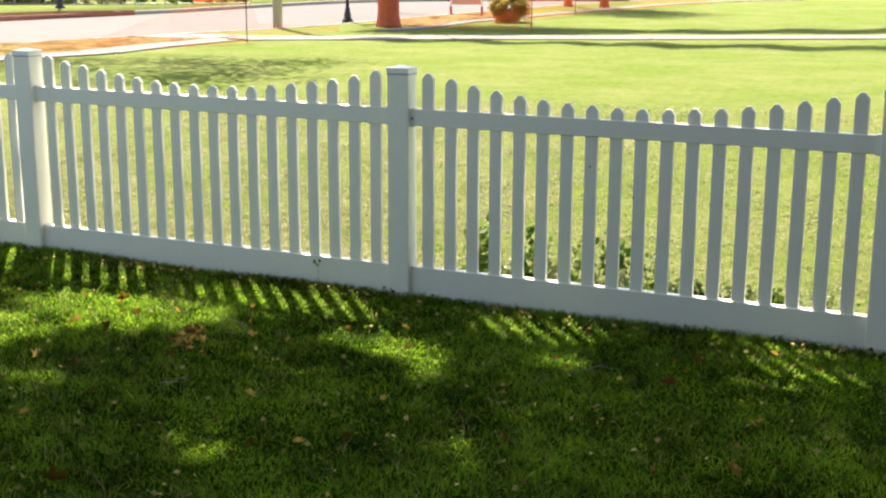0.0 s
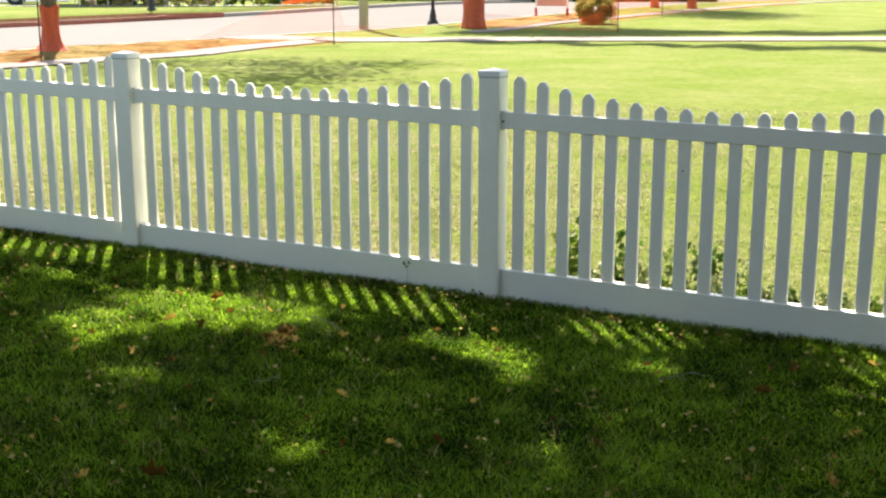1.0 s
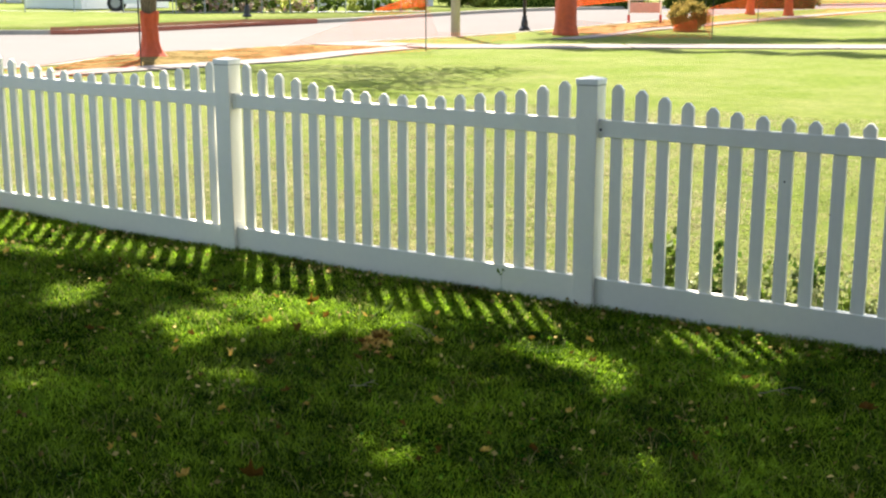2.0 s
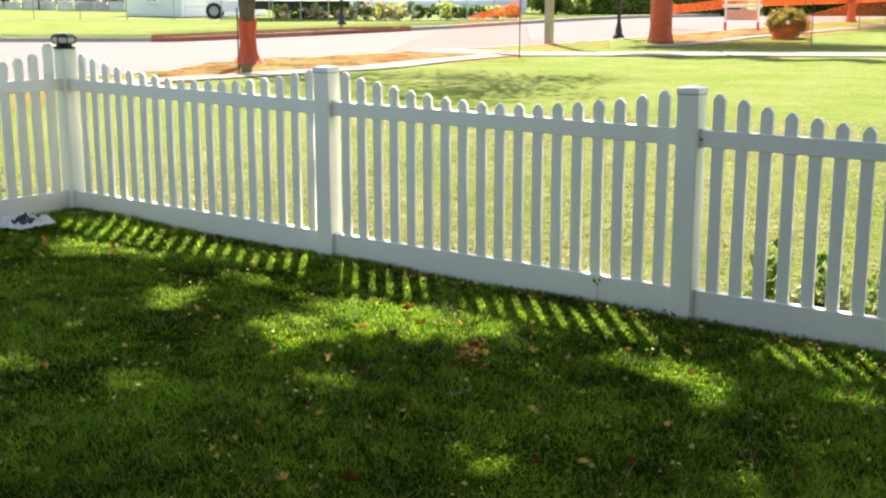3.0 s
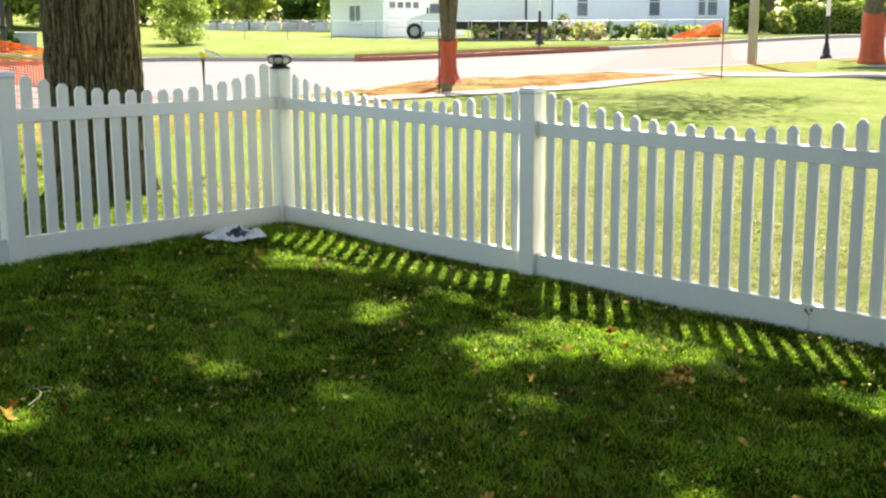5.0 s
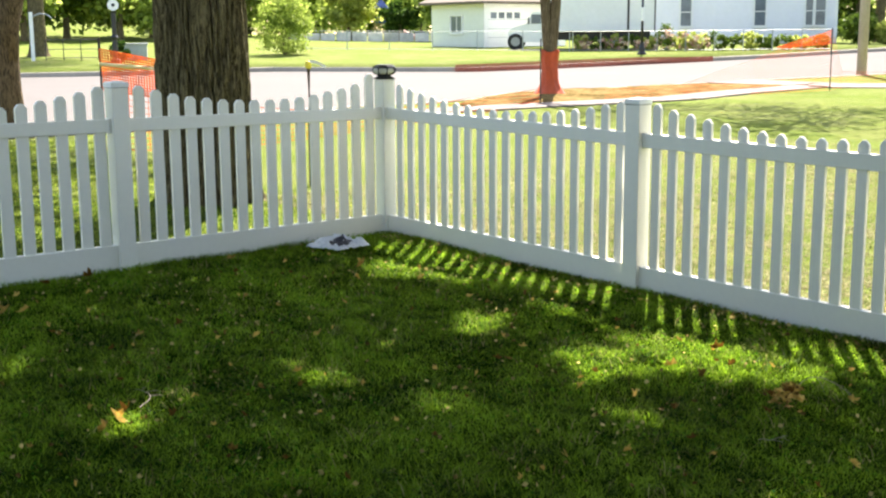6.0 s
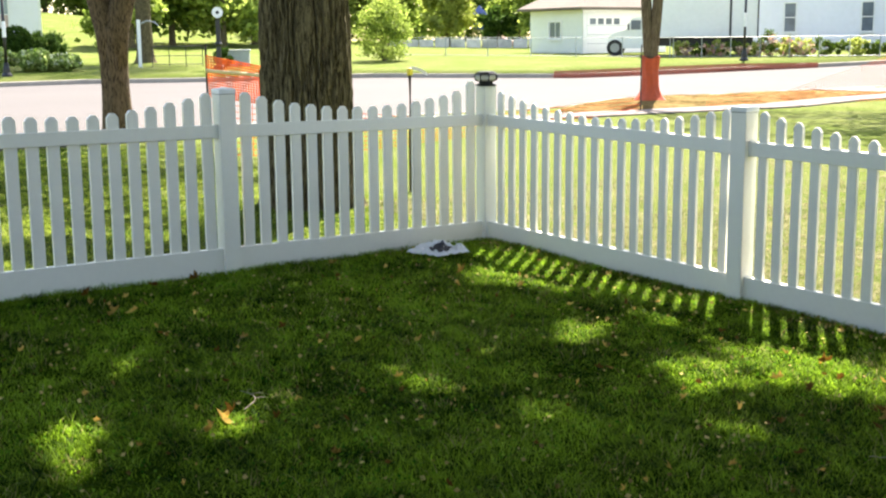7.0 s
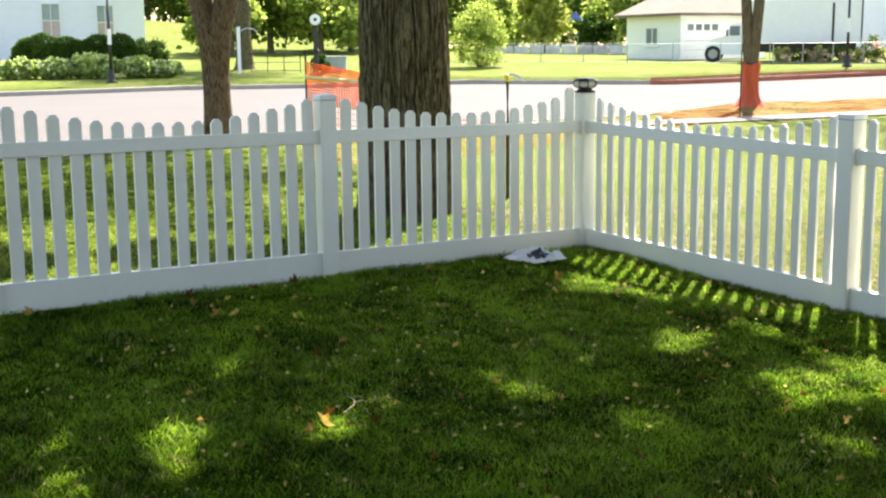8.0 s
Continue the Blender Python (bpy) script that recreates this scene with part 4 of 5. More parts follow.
def hedge(x0, y0, x1, y1, depth, height, m, label, seed, size=0.13, density=900, z0=0.0, lumpy=0.08):
    """A clipped hedge: a dense skin of leaves on a rounded block."""
    base = thing("hedge", pose(x0, y0, 0), label, "hedge")
    rng = np.random.default_rng(seed)
    ln = math.hypot(x1 - x0, y1 - y0)
    d = np.array([(x1 - x0) / ln, (y1 - y0) / ln])
    nrm = np.array([-d[1], d[0]])
    n = int(density * ln * (depth + 2 * height))
    u = rng.random(n) * ln
    a = rng.random(n) * math.pi
    px = np.cos(a)
    pz = np.sin(a)
    sx = np.sign(px) * np.abs(px) ** 0.35 * depth / 2
    sz = np.abs(pz) ** 0.35 * height
    sz = np.where(rng.random(n) < 0.5, sz, sz * rng.random(n))
    lump = 1 + lumpy * np.sin(u * 2.1 + seed) + lumpy * 0.7 * np.sin(u * 5.3 + 1)
    end = np.minimum(1, np.minimum(u, ln - u) / 0.5) ** 0.5
    sz = sz * lump * (0.35 + 0.65 * end)
    pts = np.stack([d[0] * u + nrm[0] * sx * lump, d[1] * u + nrm[1] * sx * lump, sz], 1) + rng.normal(size=(n, 3)) * 0.04
    gz = np.array([ground_z(x0 + d[0] * t * ln / 20, y0 + d[1] * t * ln / 20) for t in range(21)])
    pts[:, 2] += np.interp(u, np.linspace(0, ln, 21), gz) + z0
    lv, lf = leaf_arrays(pts, size, rng)
    tri_mesh("foliage", lv, lf, m, base)
    core = bmesh.new()
    mm = Matrix.Rotation(math.atan2(d[1], d[0]), 4, "Z")
    box(core, 0.25, ln - 0.25, -depth * 0.38, depth * 0.38, gz.min() - 0.1, gz.min() + z0 + height * 0.82, 0.12, mm)
    part("inner_growth", core, LEAF_D, base)
    return base


shrub("shrub", -7.0, 35.4, (0.68, 0.68, 0.5), 150, 90, 0.06, LEAF_B, "round olive-brown bush behind orange netting", seed=3)
shrub("shrub", -38.6, 24.6, (1.25, 1.25, 1.38), 120, 60, 0.12, LEAF_M, "tall loose yellow-green shrub on the far lawn", seed=4, z0=0.02)
hedge(-49.5, 6.5, -47.9, 12.0, 1.6, 1.3, LEAF_D, "dark rounded evergreen hedge before the white house", 5, 0.09, 900, 0.12)
shrub("shrub", -48.0, 12.35, (0.85, 0.85, 0.60), 110, 90, 0.09, LEAF_D, "ball-shaped dark evergreen at the end of the hedge", seed=15, stems=False, z0=0.1)
for k, (u, r, h) in enumerate(((0.02, 0.95, 0.40), (0.26, 0.85, 0.38), (0.50, 1.05, 0.46), (0.83, 0.95, 0.40), (0.99, 0.7, 0.32))):
    hx, hy = -42.0 + 1.7 * u, 5.0 + 5.5 * u
    bush = shrub("shrub", hx, hy, (0.8, r, h), 120, 44, 0.15, BLOSSOM_W, "rounded light green bush with pale blossom heads on the verge", seed=130 + k, stems=False, group="blossoming bushes")
    rngf = np.random.default_rng(150 + k)
    heads = rngf.normal(size=(46, 3))
    heads /= np.linalg.norm(heads, axis=1)[:, None]
    heads = heads[(heads[:, 2] > -0.2)] * np.array((0.82, r * 1.02, h * 1.02)) + np.array((0, 0, h))
    fv, ff = leaf_arrays(np.repeat(heads, 9, 0) + rngf.normal(size=(len(heads) * 9, 3)) * 0.045, 0.08, rngf)
    tagged(tri_mesh("blossom_heads", fv, ff, PALE_BLOOM, bush), kind="stuff")
hedge(-25.2, 54.0, -17.5, 58.5, 1.4, 1.45, LEAF_M, "clipped green hedge along the far side of the street", 7, 0.14, 350, 0.1)
hedge(-16.8, 58.6, -9.0, 62.0, 1.4, 1.5, LEAF, "clipped green hedge behind the netting", 8, 0.16, 300, 0.1)
shrub("shrub", -25.4, 50.6, (0.9, 0.9, 0.75), 70, 50, 0.16, LEAF, "loose green shrub by the house corner", seed=9)
shrub("shrub", -23.9, 51.0, (0.8, 0.8, 0.6), 60, 50, 0.16, LEAF_Y, "loose yellowish shrub by the house corner", seed=10)


# ---- garden fence with flowers before the white house ----
def garden_row(x0, y0, x1, y1, n, planted):
    base = thing("wire_fence", pose(x0, y0, 0), "low white wire garden fence on slim posts", "fence")
    for k in range(n + 1):
        t = k / n
        px, py = (x1 - x0) * t, (y1 - y0) * t
        z = ground_z(x0 + px, y0 + py)
        part("fence_post", tube([(px, py, z - 0.1), (px, py, z + 0.95)], [0.022, 0.022], 8), GREY, base)
    for h in (0.06, 0.9):
        part("rail", tube([((x1 - x0) * k / 8, (y1 - y0) * k / 8, ground_z(x0 + (x1 - x0) * k / 8, y0 + (y1 - y0) * k / 8) + h) for k in range(9)], [0.011] * 9, 6), GREY, base)
    rng = random.Random(4)
    for k in range(15 if planted else 0):
        t = (k + 0.5) / 15
        m = (LEAF, LEAF_Y, LEAF)[k % 3] if k > 6 else (LEAF_Y, LEAF)[k % 2]
        x, y = x0 + (x1 - x0) * t - 0.6, y0 + (y1 - y0) * t + 0.7
        hgt = rng.uniform(0.3, 0.45) * (1.5 if k == 5 else 1)
        shrub("shrub", x, y, (0.5, 0.5, hgt), 26, 40, 0.12, m, "garden bush behind the low wire fence", seed=60 + k, stems=False, group="garden bushes")
        if k < 8:
            shrub("flower_bush", x + 0.3, y - 0.2, (0.4, 0.4, hgt * 0.9), 14, 14, 0.11, FLOWER, "pink and cream flowers behind the low wire fence", "flowers", 90 + k, stems=False, group="garden flowers")


garden_row(-30.6, 34.9, -21.9, 42.2, 9, True)
garden_row(-42.2, 28.2, -30.7, 34.8, 6, False)


# ---- buildings ----
def window_unit(parent, m, w, h, cols=1, rows=2, curtain=False):
    """A framed window whose panes sit back in the frame; local x right, z up, -y outwards."""
    base = part("window", boxes((-w / 2 - 0.07, -w / 2, -0.05, 0.05, -0.07, h + 0.07), (w / 2, w / 2 + 0.07, -0.05, 0.05, -0.07, h + 0.07),
                                (-w / 2, w / 2, -0.05, 0.05, h, h + 0.07), (-w / 2 - 0.1, w / 2 + 0.1, -0.08, 0.05, -0.10, -0.002)), WHITE, parent)
    base.matrix_basis = m
    for i in range(cols):
        for j in range(rows):
            x0, z0 = -w / 2 + w * i / cols, h * j / rows
            part("pane", boxes((x0 + 0.025, x0 + w / cols - 0.025, 0.01, 0.03, z0 + 0.025, z0 + h / rows - 0.025)), (CURTAIN if j == 0 else PALE_PANE) if curtain else GLASS, base)
    part("glazing_bars", boxes(*[(-w / 2 + w * i / cols - 0.02, -w / 2 + w * i / cols + 0.02, -0.01, 0.04, 0, h) for i in range(1, cols)],
                               *[(-w / 2, w / 2, -0.012, 0.042, h * j / rows - 0.025, h * j / rows + 0.025) for j in range(1, rows)], (-w / 2, w / 2, 0.031, 0.045, 0, h)), WHITE, base)
    return base


def boards(parent, x0, x1, y, z0, z1, step, m, outward=-1):
    """Lap siding: boards that tilt out over one another."""
    n = int((z1 - z0) / step)
    for k in range(n):
        a = z0 + k * step
        verts = [(x0, y, a), (x1, y, a), (x1, y + outward * 0.025, a), (x0, y + outward * 0.025, a), (x0, y + outward * 0.004, a + step), (x1, y + outward * 0.004, a + step)]
        faces = [(0, 1, 2, 3), (3, 2, 5, 4)] if outward < 0 else [(3, 2, 1, 0), (4, 5, 2, 3)]
        mesh_ob("board", verts, faces, m, parent)


def garage():
    z = ground_z(-39.8, 37.5) - 0.02
    base = thing("garage", pose(-37.75, 36.0, z, 0, 0, -4), "small pale garage with a low brown hipped roof", "garage")
    L_, W_, H_ = 4.4, 5.6, 2.3
    wall = part("wall", boxes((-L_, 0, 0, W_, -0.3, H_)), CREAM, base)
    boards(wall, -L_, 0, -0.002, 0.1, H_, 0.16, CREAM)
    part("front_wall", boxes((0.002, 0.02, 0, W_, 0, H_)), WHITE, wall)
    o = 0.5
    verts = [(-L_ - o, -o, H_), (o, -o, H_), (o, W_ + o, H_), (-L_ - o, W_ + o, H_), (-L_ / 2, W_ / 2 - 0.3, H_ + 1.85), (-L_ / 2, W_ / 2 + 0.3, H_ + 1.85)]
    verts += [(a, b, c - 0.12) for a, b, c in verts[:4]]
    mesh_ob("roof", verts, [(0, 1, 4), (1, 2, 5, 4), (2, 3, 5), (3, 0, 4, 5), (6, 7, 1, 0), (7, 8, 2, 1), (8, 9, 3, 2), (9, 6, 0, 3), (9, 8, 7, 6)], ROOF, base)
    window_unit(wall, pose(-2.2, -0.04, 0.75), 0.95, 0.85, 2, 1)
    door = part("garage_door", boxes((0.02, 0.05, 0.25, 4.4, 0, 2.0)), WHITE, base, "white garage door with a row of small panes")
    for k in range(4):
        part("pane", boxes((0.051, 0.056, 0.42 + k * 0.52, 0.80 + k * 0.52, 1.45, 1.75)), GLASS, door)
    for k in range(3):
        part("panel_joint", boxes((0.05, 0.058, 0.25, 4.4, 0.48 + 0.45 * k, 0.50 + 0.45 * k)), GREY, door)


garage()


def house(name, x, y, yaw, width, depth, height, wins, label, board=0.2, roof_h=2.2, curtain=False):
    """A house whose front wall runs from the origin along +x, facing -y."""
    z = ground_z(x, y) - 0.1
    base = thing(name, pose(x, y, z, 0, 0, yaw), label, "house")
    wall = part("wall", boxes((0, width, 0, depth, -0.5, height)), SIDING, base)
    boards(wall, 0, width, -0.002, 0.45, height, board, SIDING)
    part("foundation", boxes((-0.02, width + 0.02, -0.03, depth, -0.5, 0.45)), STONE, base)
    for k in (0, 1):
        part("corner_board", boxes((-0.03 + k * (width - 0.08), 0.11 + k * (width - 0.08), -0.05, 0.05, 0.45, height)), WHITE, wall)
    for wx, wz, ww, wh, c in wins:
        window_unit(wall, pose(wx, -0.06, wz), ww, wh, c, 2, curtain)
    o = 0.45
    verts = [(-o, -o, height), (width + o, -o, height), (width + o, depth + o, height), (-o, depth + o, height), (-o, depth / 2, height + roof_h), (width + o, depth / 2, height + roof_h)]
    verts += [(a, b, c - 0.15) for a, b, c in verts[:4]]
    mesh_ob("roof", verts, [(0, 1, 5, 4), (2, 3, 4, 5), (1, 2, 5), (3, 0, 4), (6, 7, 1, 0), (8, 9, 3, 2), (9, 8, 7, 6)], ROOF, base)
    part("gable_wall", boxes((0.1, width - 0.1, 0.1, depth - 0.1, height - 0.15, height + 0.1)), SIDING, base)
    return base


house("house", -38.6, 49.2, 35, 10.9, 8.0, 5.6, [(2.6, 1.1, 0.62, 1.6, 1), (6.73, 1.1, 0.62, 1.6, 1), (9.4, 1.1, 0.4, 1.6, 1), (10.0, 1.1, 0.55, 1.6, 1)],
      "white clapboard house with tall narrow windows")
house("house", -58.9, -1.5, 75, 16.4, 8.0, 6.2, [(11.8, 1.55, 0.85, 1.65, 2), (14.46, 1.42, 0.8, 1.7, 2), (7.0, 1.3, 1.0, 1.75, 2)], "white clapboard house behind a dark hedge", curtain=True)


def truck():
    """A box truck; local x runs from its nose to its tail."""
    x, y = -34.6, 34.4
    z = ground_z(-32, 36.5)
    base = thing("box_truck", pose(x, y, z, 0, 0, 42), "white box truck parked beside the garage", "truck")
    part("cargo_box", boxes((1.9, 7.1, -0.2, 2.1, 0.85, 2.82), bevel=0.03), WHITE, base)
    part("box_trim", boxes((5.80, 5.90, -0.215, -0.19, 0.9, 2.62)), BLACK, base, "dark upright trim")
    part("box_trim", boxes((7.05, 7.12, -0.21, -0.18, 0.8, 2.82)), BLACK, base, "dark upright trim")
    cab = bmesh.new()
    prof = [(0.2, 0.35), (0.2, 0.85), (0.45, 1.05), (1.05, 1.2), (1.35, 1.75), (1.85, 1.8), (1.85, 0.35)]
    a = [cab.verts.new((px, 0.0, pz)) for px, pz in prof]
    b = [cab.verts.new((px, 1.9, pz)) for px, pz in prof]
    cab.faces.new(a)
    cab.faces.new(b[::-1])
    for k in range(len(prof)):
        j = (k + 1) % len(prof)
        cab.faces.new((a[j], a[k], b[k], b[j]))
    cab_ob = part("cab", cab, WHITE, base)
    part("side_window", boxes((1.3, 1.75, -0.012, -0.004, 1.22, 1.65)), GLASS, cab_ob)
    part("mirror", boxes((1.15, 1.22, -0.25, -0.1, 1.2, 1.5), bevel=0.02), BLACK, cab_ob)
    part("chassis", boxes((0.3, 6.9, 0.2, 1.7, 0.45, 0.84)), BLACK, base)
    for wx in (0.55, 5.3):
        for wy in (-0.05, 1.72):
            w = part("wheel", tube([(wx, wy, 0.38), (wx, wy + 0.22, 0.38)], [0.38, 0.38], 24), RUBBER, base)
            part("rim", tube([(wx, wy - 0.012, 0.38), (wx, wy + 0.1, 0.38)], [0.22, 0.2], 16), STEEL, w)


truck()


# ---- across the street: sign, clock, cabinet, rail, stone wall, barricade ----
def far_things():
    x, y = -40.9, 13.9
    sgn = thing("sign_post", pose(x, y, ground_z(x, y)), "white wooden post with a curved bracket arm", "sign post")
    part("post", boxes((-0.06, 0.06, -0.06, 0.06, -0.1, 1.95), bevel=0.01), WHITE, sgn)
    part("arm", tube([(0, 0, 1.75), (0.2, 0.3, 1.9), (0.35, 0.55, 1.85), (0.42, 0.7, 1.7)], [0.03] * 4, 8), GREY, sgn)
    x, y = -37.8, 16.0
    ck = thing("post_clock", pose(x, y, ground_z(x, y), 0, 0, 0), "post clock with a round white face on a dark post", "clock")
    part("post", lathe([(0.2, -0.1), (0.2, 0.1), (0.12, 0.2), (0.1, 0.9), (0.16, 1.0), (0.10, 1.1), (0.10, 1.95), (0.14, 2.02)], 14), BLACK, ck)
    d = Vector((7.2 + 37.8, -5.8 - 16.0, 0)).normalized()
    part("face", tube([(-0.07 * d.x, -0.07 * d.y, 2.26), (0.07 * d.x, 0.07 * d.y, 2.26)], [0.22, 0.22], 28), WHITE, ck, "round white clock face")
    part("dial_centre", tube([(0.07 * d.x, 0.07 * d.y, 2.26), (0.078 * d.x, 0.078 * d.y, 2.26)], [0.07, 0.07], 16), BLACK, ck)
    shrub("shrub", -38.3, 16.4, (0.4, 0.4, 0.4), 30, 40, 0.14, LEAF_D, "dark plant at the foot of the clock", seed=14)
    x, y = -39.3, 17.6
    cab = thing("utility_cabinet", pose(x, y, ground_z(x, y), 0, 0, 60), "low pale grey utility cabinet on the lawn", "cabinet")
    part("body", boxes((-0.5, 0.5, -0.3, 0.3, -0.05, 0.62), bevel=0.02), GREY, cab)
    part("lid", boxes((-0.54, 0.54, -0.34, 0.34, 0.62, 0.68), bevel=0.01), GREY, cab)
    rl = thing("railing", pose(-40.8, 14.4, ground_z(-40.5, 15.3)), "thin dark metal railing", "railing")
    for k in range(4):
        part("upright", tube([(0.3 * k, 0.62 * k, -0.1), (0.3 * k, 0.62 * k, 0.85)], [0.018, 0.018], 6), BLACK, rl)
    for h in (0.1, 0.45, 0.84):
        part("bar", tube([(0, 0, h), (0.9, 1.86, h)], [0.015, 0.015], 6), BLACK, rl)
    wall = thing("stone_wall", pose(-72.5, 47.4, ground_z(-71, 50) + 0.12, 0, 0, 57), "low pale stone garden wall", "wall")
    rng = random.Random(8)
    for k in range(12):
        h = 0.50 + rng.uniform(-0.05, 0.05)
        part("stone", boxes((k * 1.25, k * 1.25 + rng.uniform(1.1, 1.21), 0, 0.45, -0.5, h), bevel=0.05), STONE, wall)
    x, y = -10.3, 39.6
    bar = thing("road_barricade", pose(x, y, ground_z(x, y), 0, 0, 20), "white wooden barricade with a red panel and red feet", "barricade")
    for sx in (-0.62, 0.62):
        part("upright", boxes((sx - 0.04, sx + 0.04, -0.04, 0.04, 0.25, 1.25), bevel=0.008), WHITE, bar)
        part("foot", boxes((sx - 0.06, sx + 0.06, -0.35, 0.35, -0.02, 0.06), (sx - 0.05, sx + 0.05, -0.05, 0.05, 0.06, 0.3), bevel=0.01), RED, bar)
    for h in (0.86, 1.12):
        part("board", boxes((-0.75, 0.75, -0.07, -0.042, h, h + 0.14), bevel=0.006), WHITE, bar)
    part("panel", boxes((-0.58, 0.58, -0.07, -0.045, 0.38, 0.78), bevel=0.006), PINK, bar, "faded red panel")


far_things()



def play_tower(x, y):
    """A small playground tower behind the stone wall, half hidden by the trees."""
    base = thing("play_tower", pose(x, y, ground_z(x, y), 0, 0, 50), "small playground tower with blue roof and faded pink slide", "playground")
    for px in (-0.55, 0.55):
        for py in (-0.55, 0.55):
            part("post", boxes((px - 0.05, px + 0.05, py - 0.05, py + 0.05, -0.1, 2.7), bevel=0.01), POLEWOOD, base)
    part("deck", boxes((-0.62, 0.62, -0.62, 0.62, 1.3, 1.4), bevel=0.01), POLEWOOD, base)
    bm = bmesh.new()
    r = bmesh.ops.create_cone(bm, segments=4, radius1=0.98, radius2=0.04, depth=0.8, cap_ends=True)
    bmesh.ops.rotate(bm, verts=r["verts"], matrix=Matrix.Rotation(radians(45), 3, "Z"))
    bmesh.ops.translate(bm, verts=r["verts"], vec=(0, 0, 3.05))
    part("roof", bm, BLUE, base, "blue pyramid roof")
    part("panel", boxes((-0.5, 0.5, -0.60, -0.56, 1.42, 1.95), bevel=0.01), BLUE, base, "blue side panel")
    part("slide", tube([(0.6, 0, 1.4), (1.1, 0, 1.25), (1.9, 0, 0.6), (2.6, 0, 0.25), (3.0, 0, 0.22)], [0.24] * 5, 10), PINK, base, "faded pink slide")


play_tower(-75.0, 58.6)


# ---- background trees ----
def far_tree(x, y, z, r, m, seed, label, cat="tree", trunk=True, n=90, tall=1.0):
    g = ground_z(x, y)
    base = thing("tree", pose(x, y, g), label, cat, "distant trees")
    rng = np.random.default_rng(seed)
    if trunk:
        part("trunk", trunk_mesh(z, 0.25, 0.15, 0.08, (0, 0), seed, 0, 12, 8), BARK, base)
    lobes = []
    for k in range(9):
        a, q = rng.uniform(0, 2 * math.pi), r * rng.uniform(0.25, 0.75)
        lr = r * rng.uniform(0.32, 0.55)
        lobes.append(clump_points(rng, (q * math.cos(a), q * math.sin(a), z + r * tall * rng.uniform(-0.75, 0.7)), (lr, lr, lr * 0.8), n // 8, 30, r * 0.12))
    pts = np.concatenate(lobes, 0)
    pts = pts[pts[:, 2] > 0.25]
    lv, lf = leaf_arrays(pts, 0.42 + r * 0.03, rng)
    tri_mesh("crown", lv, lf, m, base)


rngb = random.Random(77)
for k in range(30):
    a = radians(50 + k * 1.62)
    dist = 98 + (k % 3) * 9 + rngb.uniform(-3, 4) + 34 * sstep(58, 64, 50 + k * 1.62) + 34 * sstep(57, 54, 50 + k * 1.62)
    x, y = 7.2 - dist * math.sin(a), -5.8 + dist * math.cos(a)
    far_tree(x, y, rngb.uniform(4.0, 6.0), rngb.uniform(4.2, 5.6), (LEAF_M, LEAF, LEAF_Y, LEAF_M)[k % 4], 200 + k, "leafy green tree beyond the far lawn", tall=1.1, n=150)
for k in range(14):
    a = radians(14 + k * 2.7)
    dist = 100 + rngb.uniform(-5, 20)
    x, y = 7.2 - dist * math.sin(a), -5.8 + dist * math.cos(a)
    far_tree(x, y, rngb.uniform(4.0, 6.0), rngb.uniform(4.2, 5.5), (LEAF, LEAF_M)[k % 2], 240 + k, "leafy green tree behind the houses", tall=1.0, n=130)
for k, (x, y, z, r) in enumerate(((-70.5, 25.5, 3.4, 2.8), (-73.0, 29.5, 4.0, 3.2), (-71.0, 32.5, 3.6, 2.9), (-74.0, 36.5, 4.2, 3.2), (-76.0, 42.0, 4.4, 3.2))):
    far_tree(x, y, z, r, (LEAF_M, LEAF, LEAF_M, LEAF_Y, LEAF_M)[k], 320 + k, "leafy tree with low boughs on the far lawn", n=120, tall=0.95)
far_tree(-112.0, 33.5, 4.5, 4.6, LEAF, 304, "leafy tree at the top of the grassy slope", n=130)
far_tree(-120.0, 40.5, 4.5, 5.0, LEAF_M, 305, "leafy tree at the top of the grassy slope", n=130)
far_tree(-74.2, 54.6, 3.5, 2.5, LEAF_Y, 301, "bright yellow-green ornamental tree", n=110, tall=1.2)
far_tree(-70.7, 57.2, 1.7, 1.35, LEAF_D, 302, "small dark evergreen by the stone wall", n=60, tall=1.4)
far_tree(-80.0, 52.0, 4.4, 3.4, LEAF_M, 303, "yellow-green tree behind the far lawn", n=110)


# ---- small things on the yard's grass ----
def solar_light():
    x, y, top = TOPS["A"]
    base = thing("post_light", pose(x, y, top + 0.006, 0, 0, 22), "black solar cap light with clear lenses on the corner post", "post light")
    part("collar", lathe([(0.086, 0.0), (0.086, 0.008), (0.062, 0.018), (0.056, 0.026), (0.060, 0.036)], 8), BLACK, base)
    part("lens", lathe([(0.066, 0.036), (0.086, 0.050), (0.090, 0.072), (0.082, 0.086)], 8), LENS, base, "clear ribbed lens")
    for k in range(8):
        a = 2 * math.pi * k / 8
        ca, sa = math.cos(a), math.sin(a)
        part("lens_rib", tube([(0.066 * ca, 0.066 * sa, 0.036), (0.088 * ca, 0.088 * sa, 0.050), (0.092 * ca, 0.092 * sa, 0.072), (0.083 * ca, 0.083 * sa, 0.088)], [0.006] * 4, 6), BLACK, base)
    part("hood", lathe([(0.094, 0.084), (0.090, 0.092), (0.066, 0.108), (0.05, 0.111), (0.001, 0.112)], 8), BLACK, base)


solar_light()


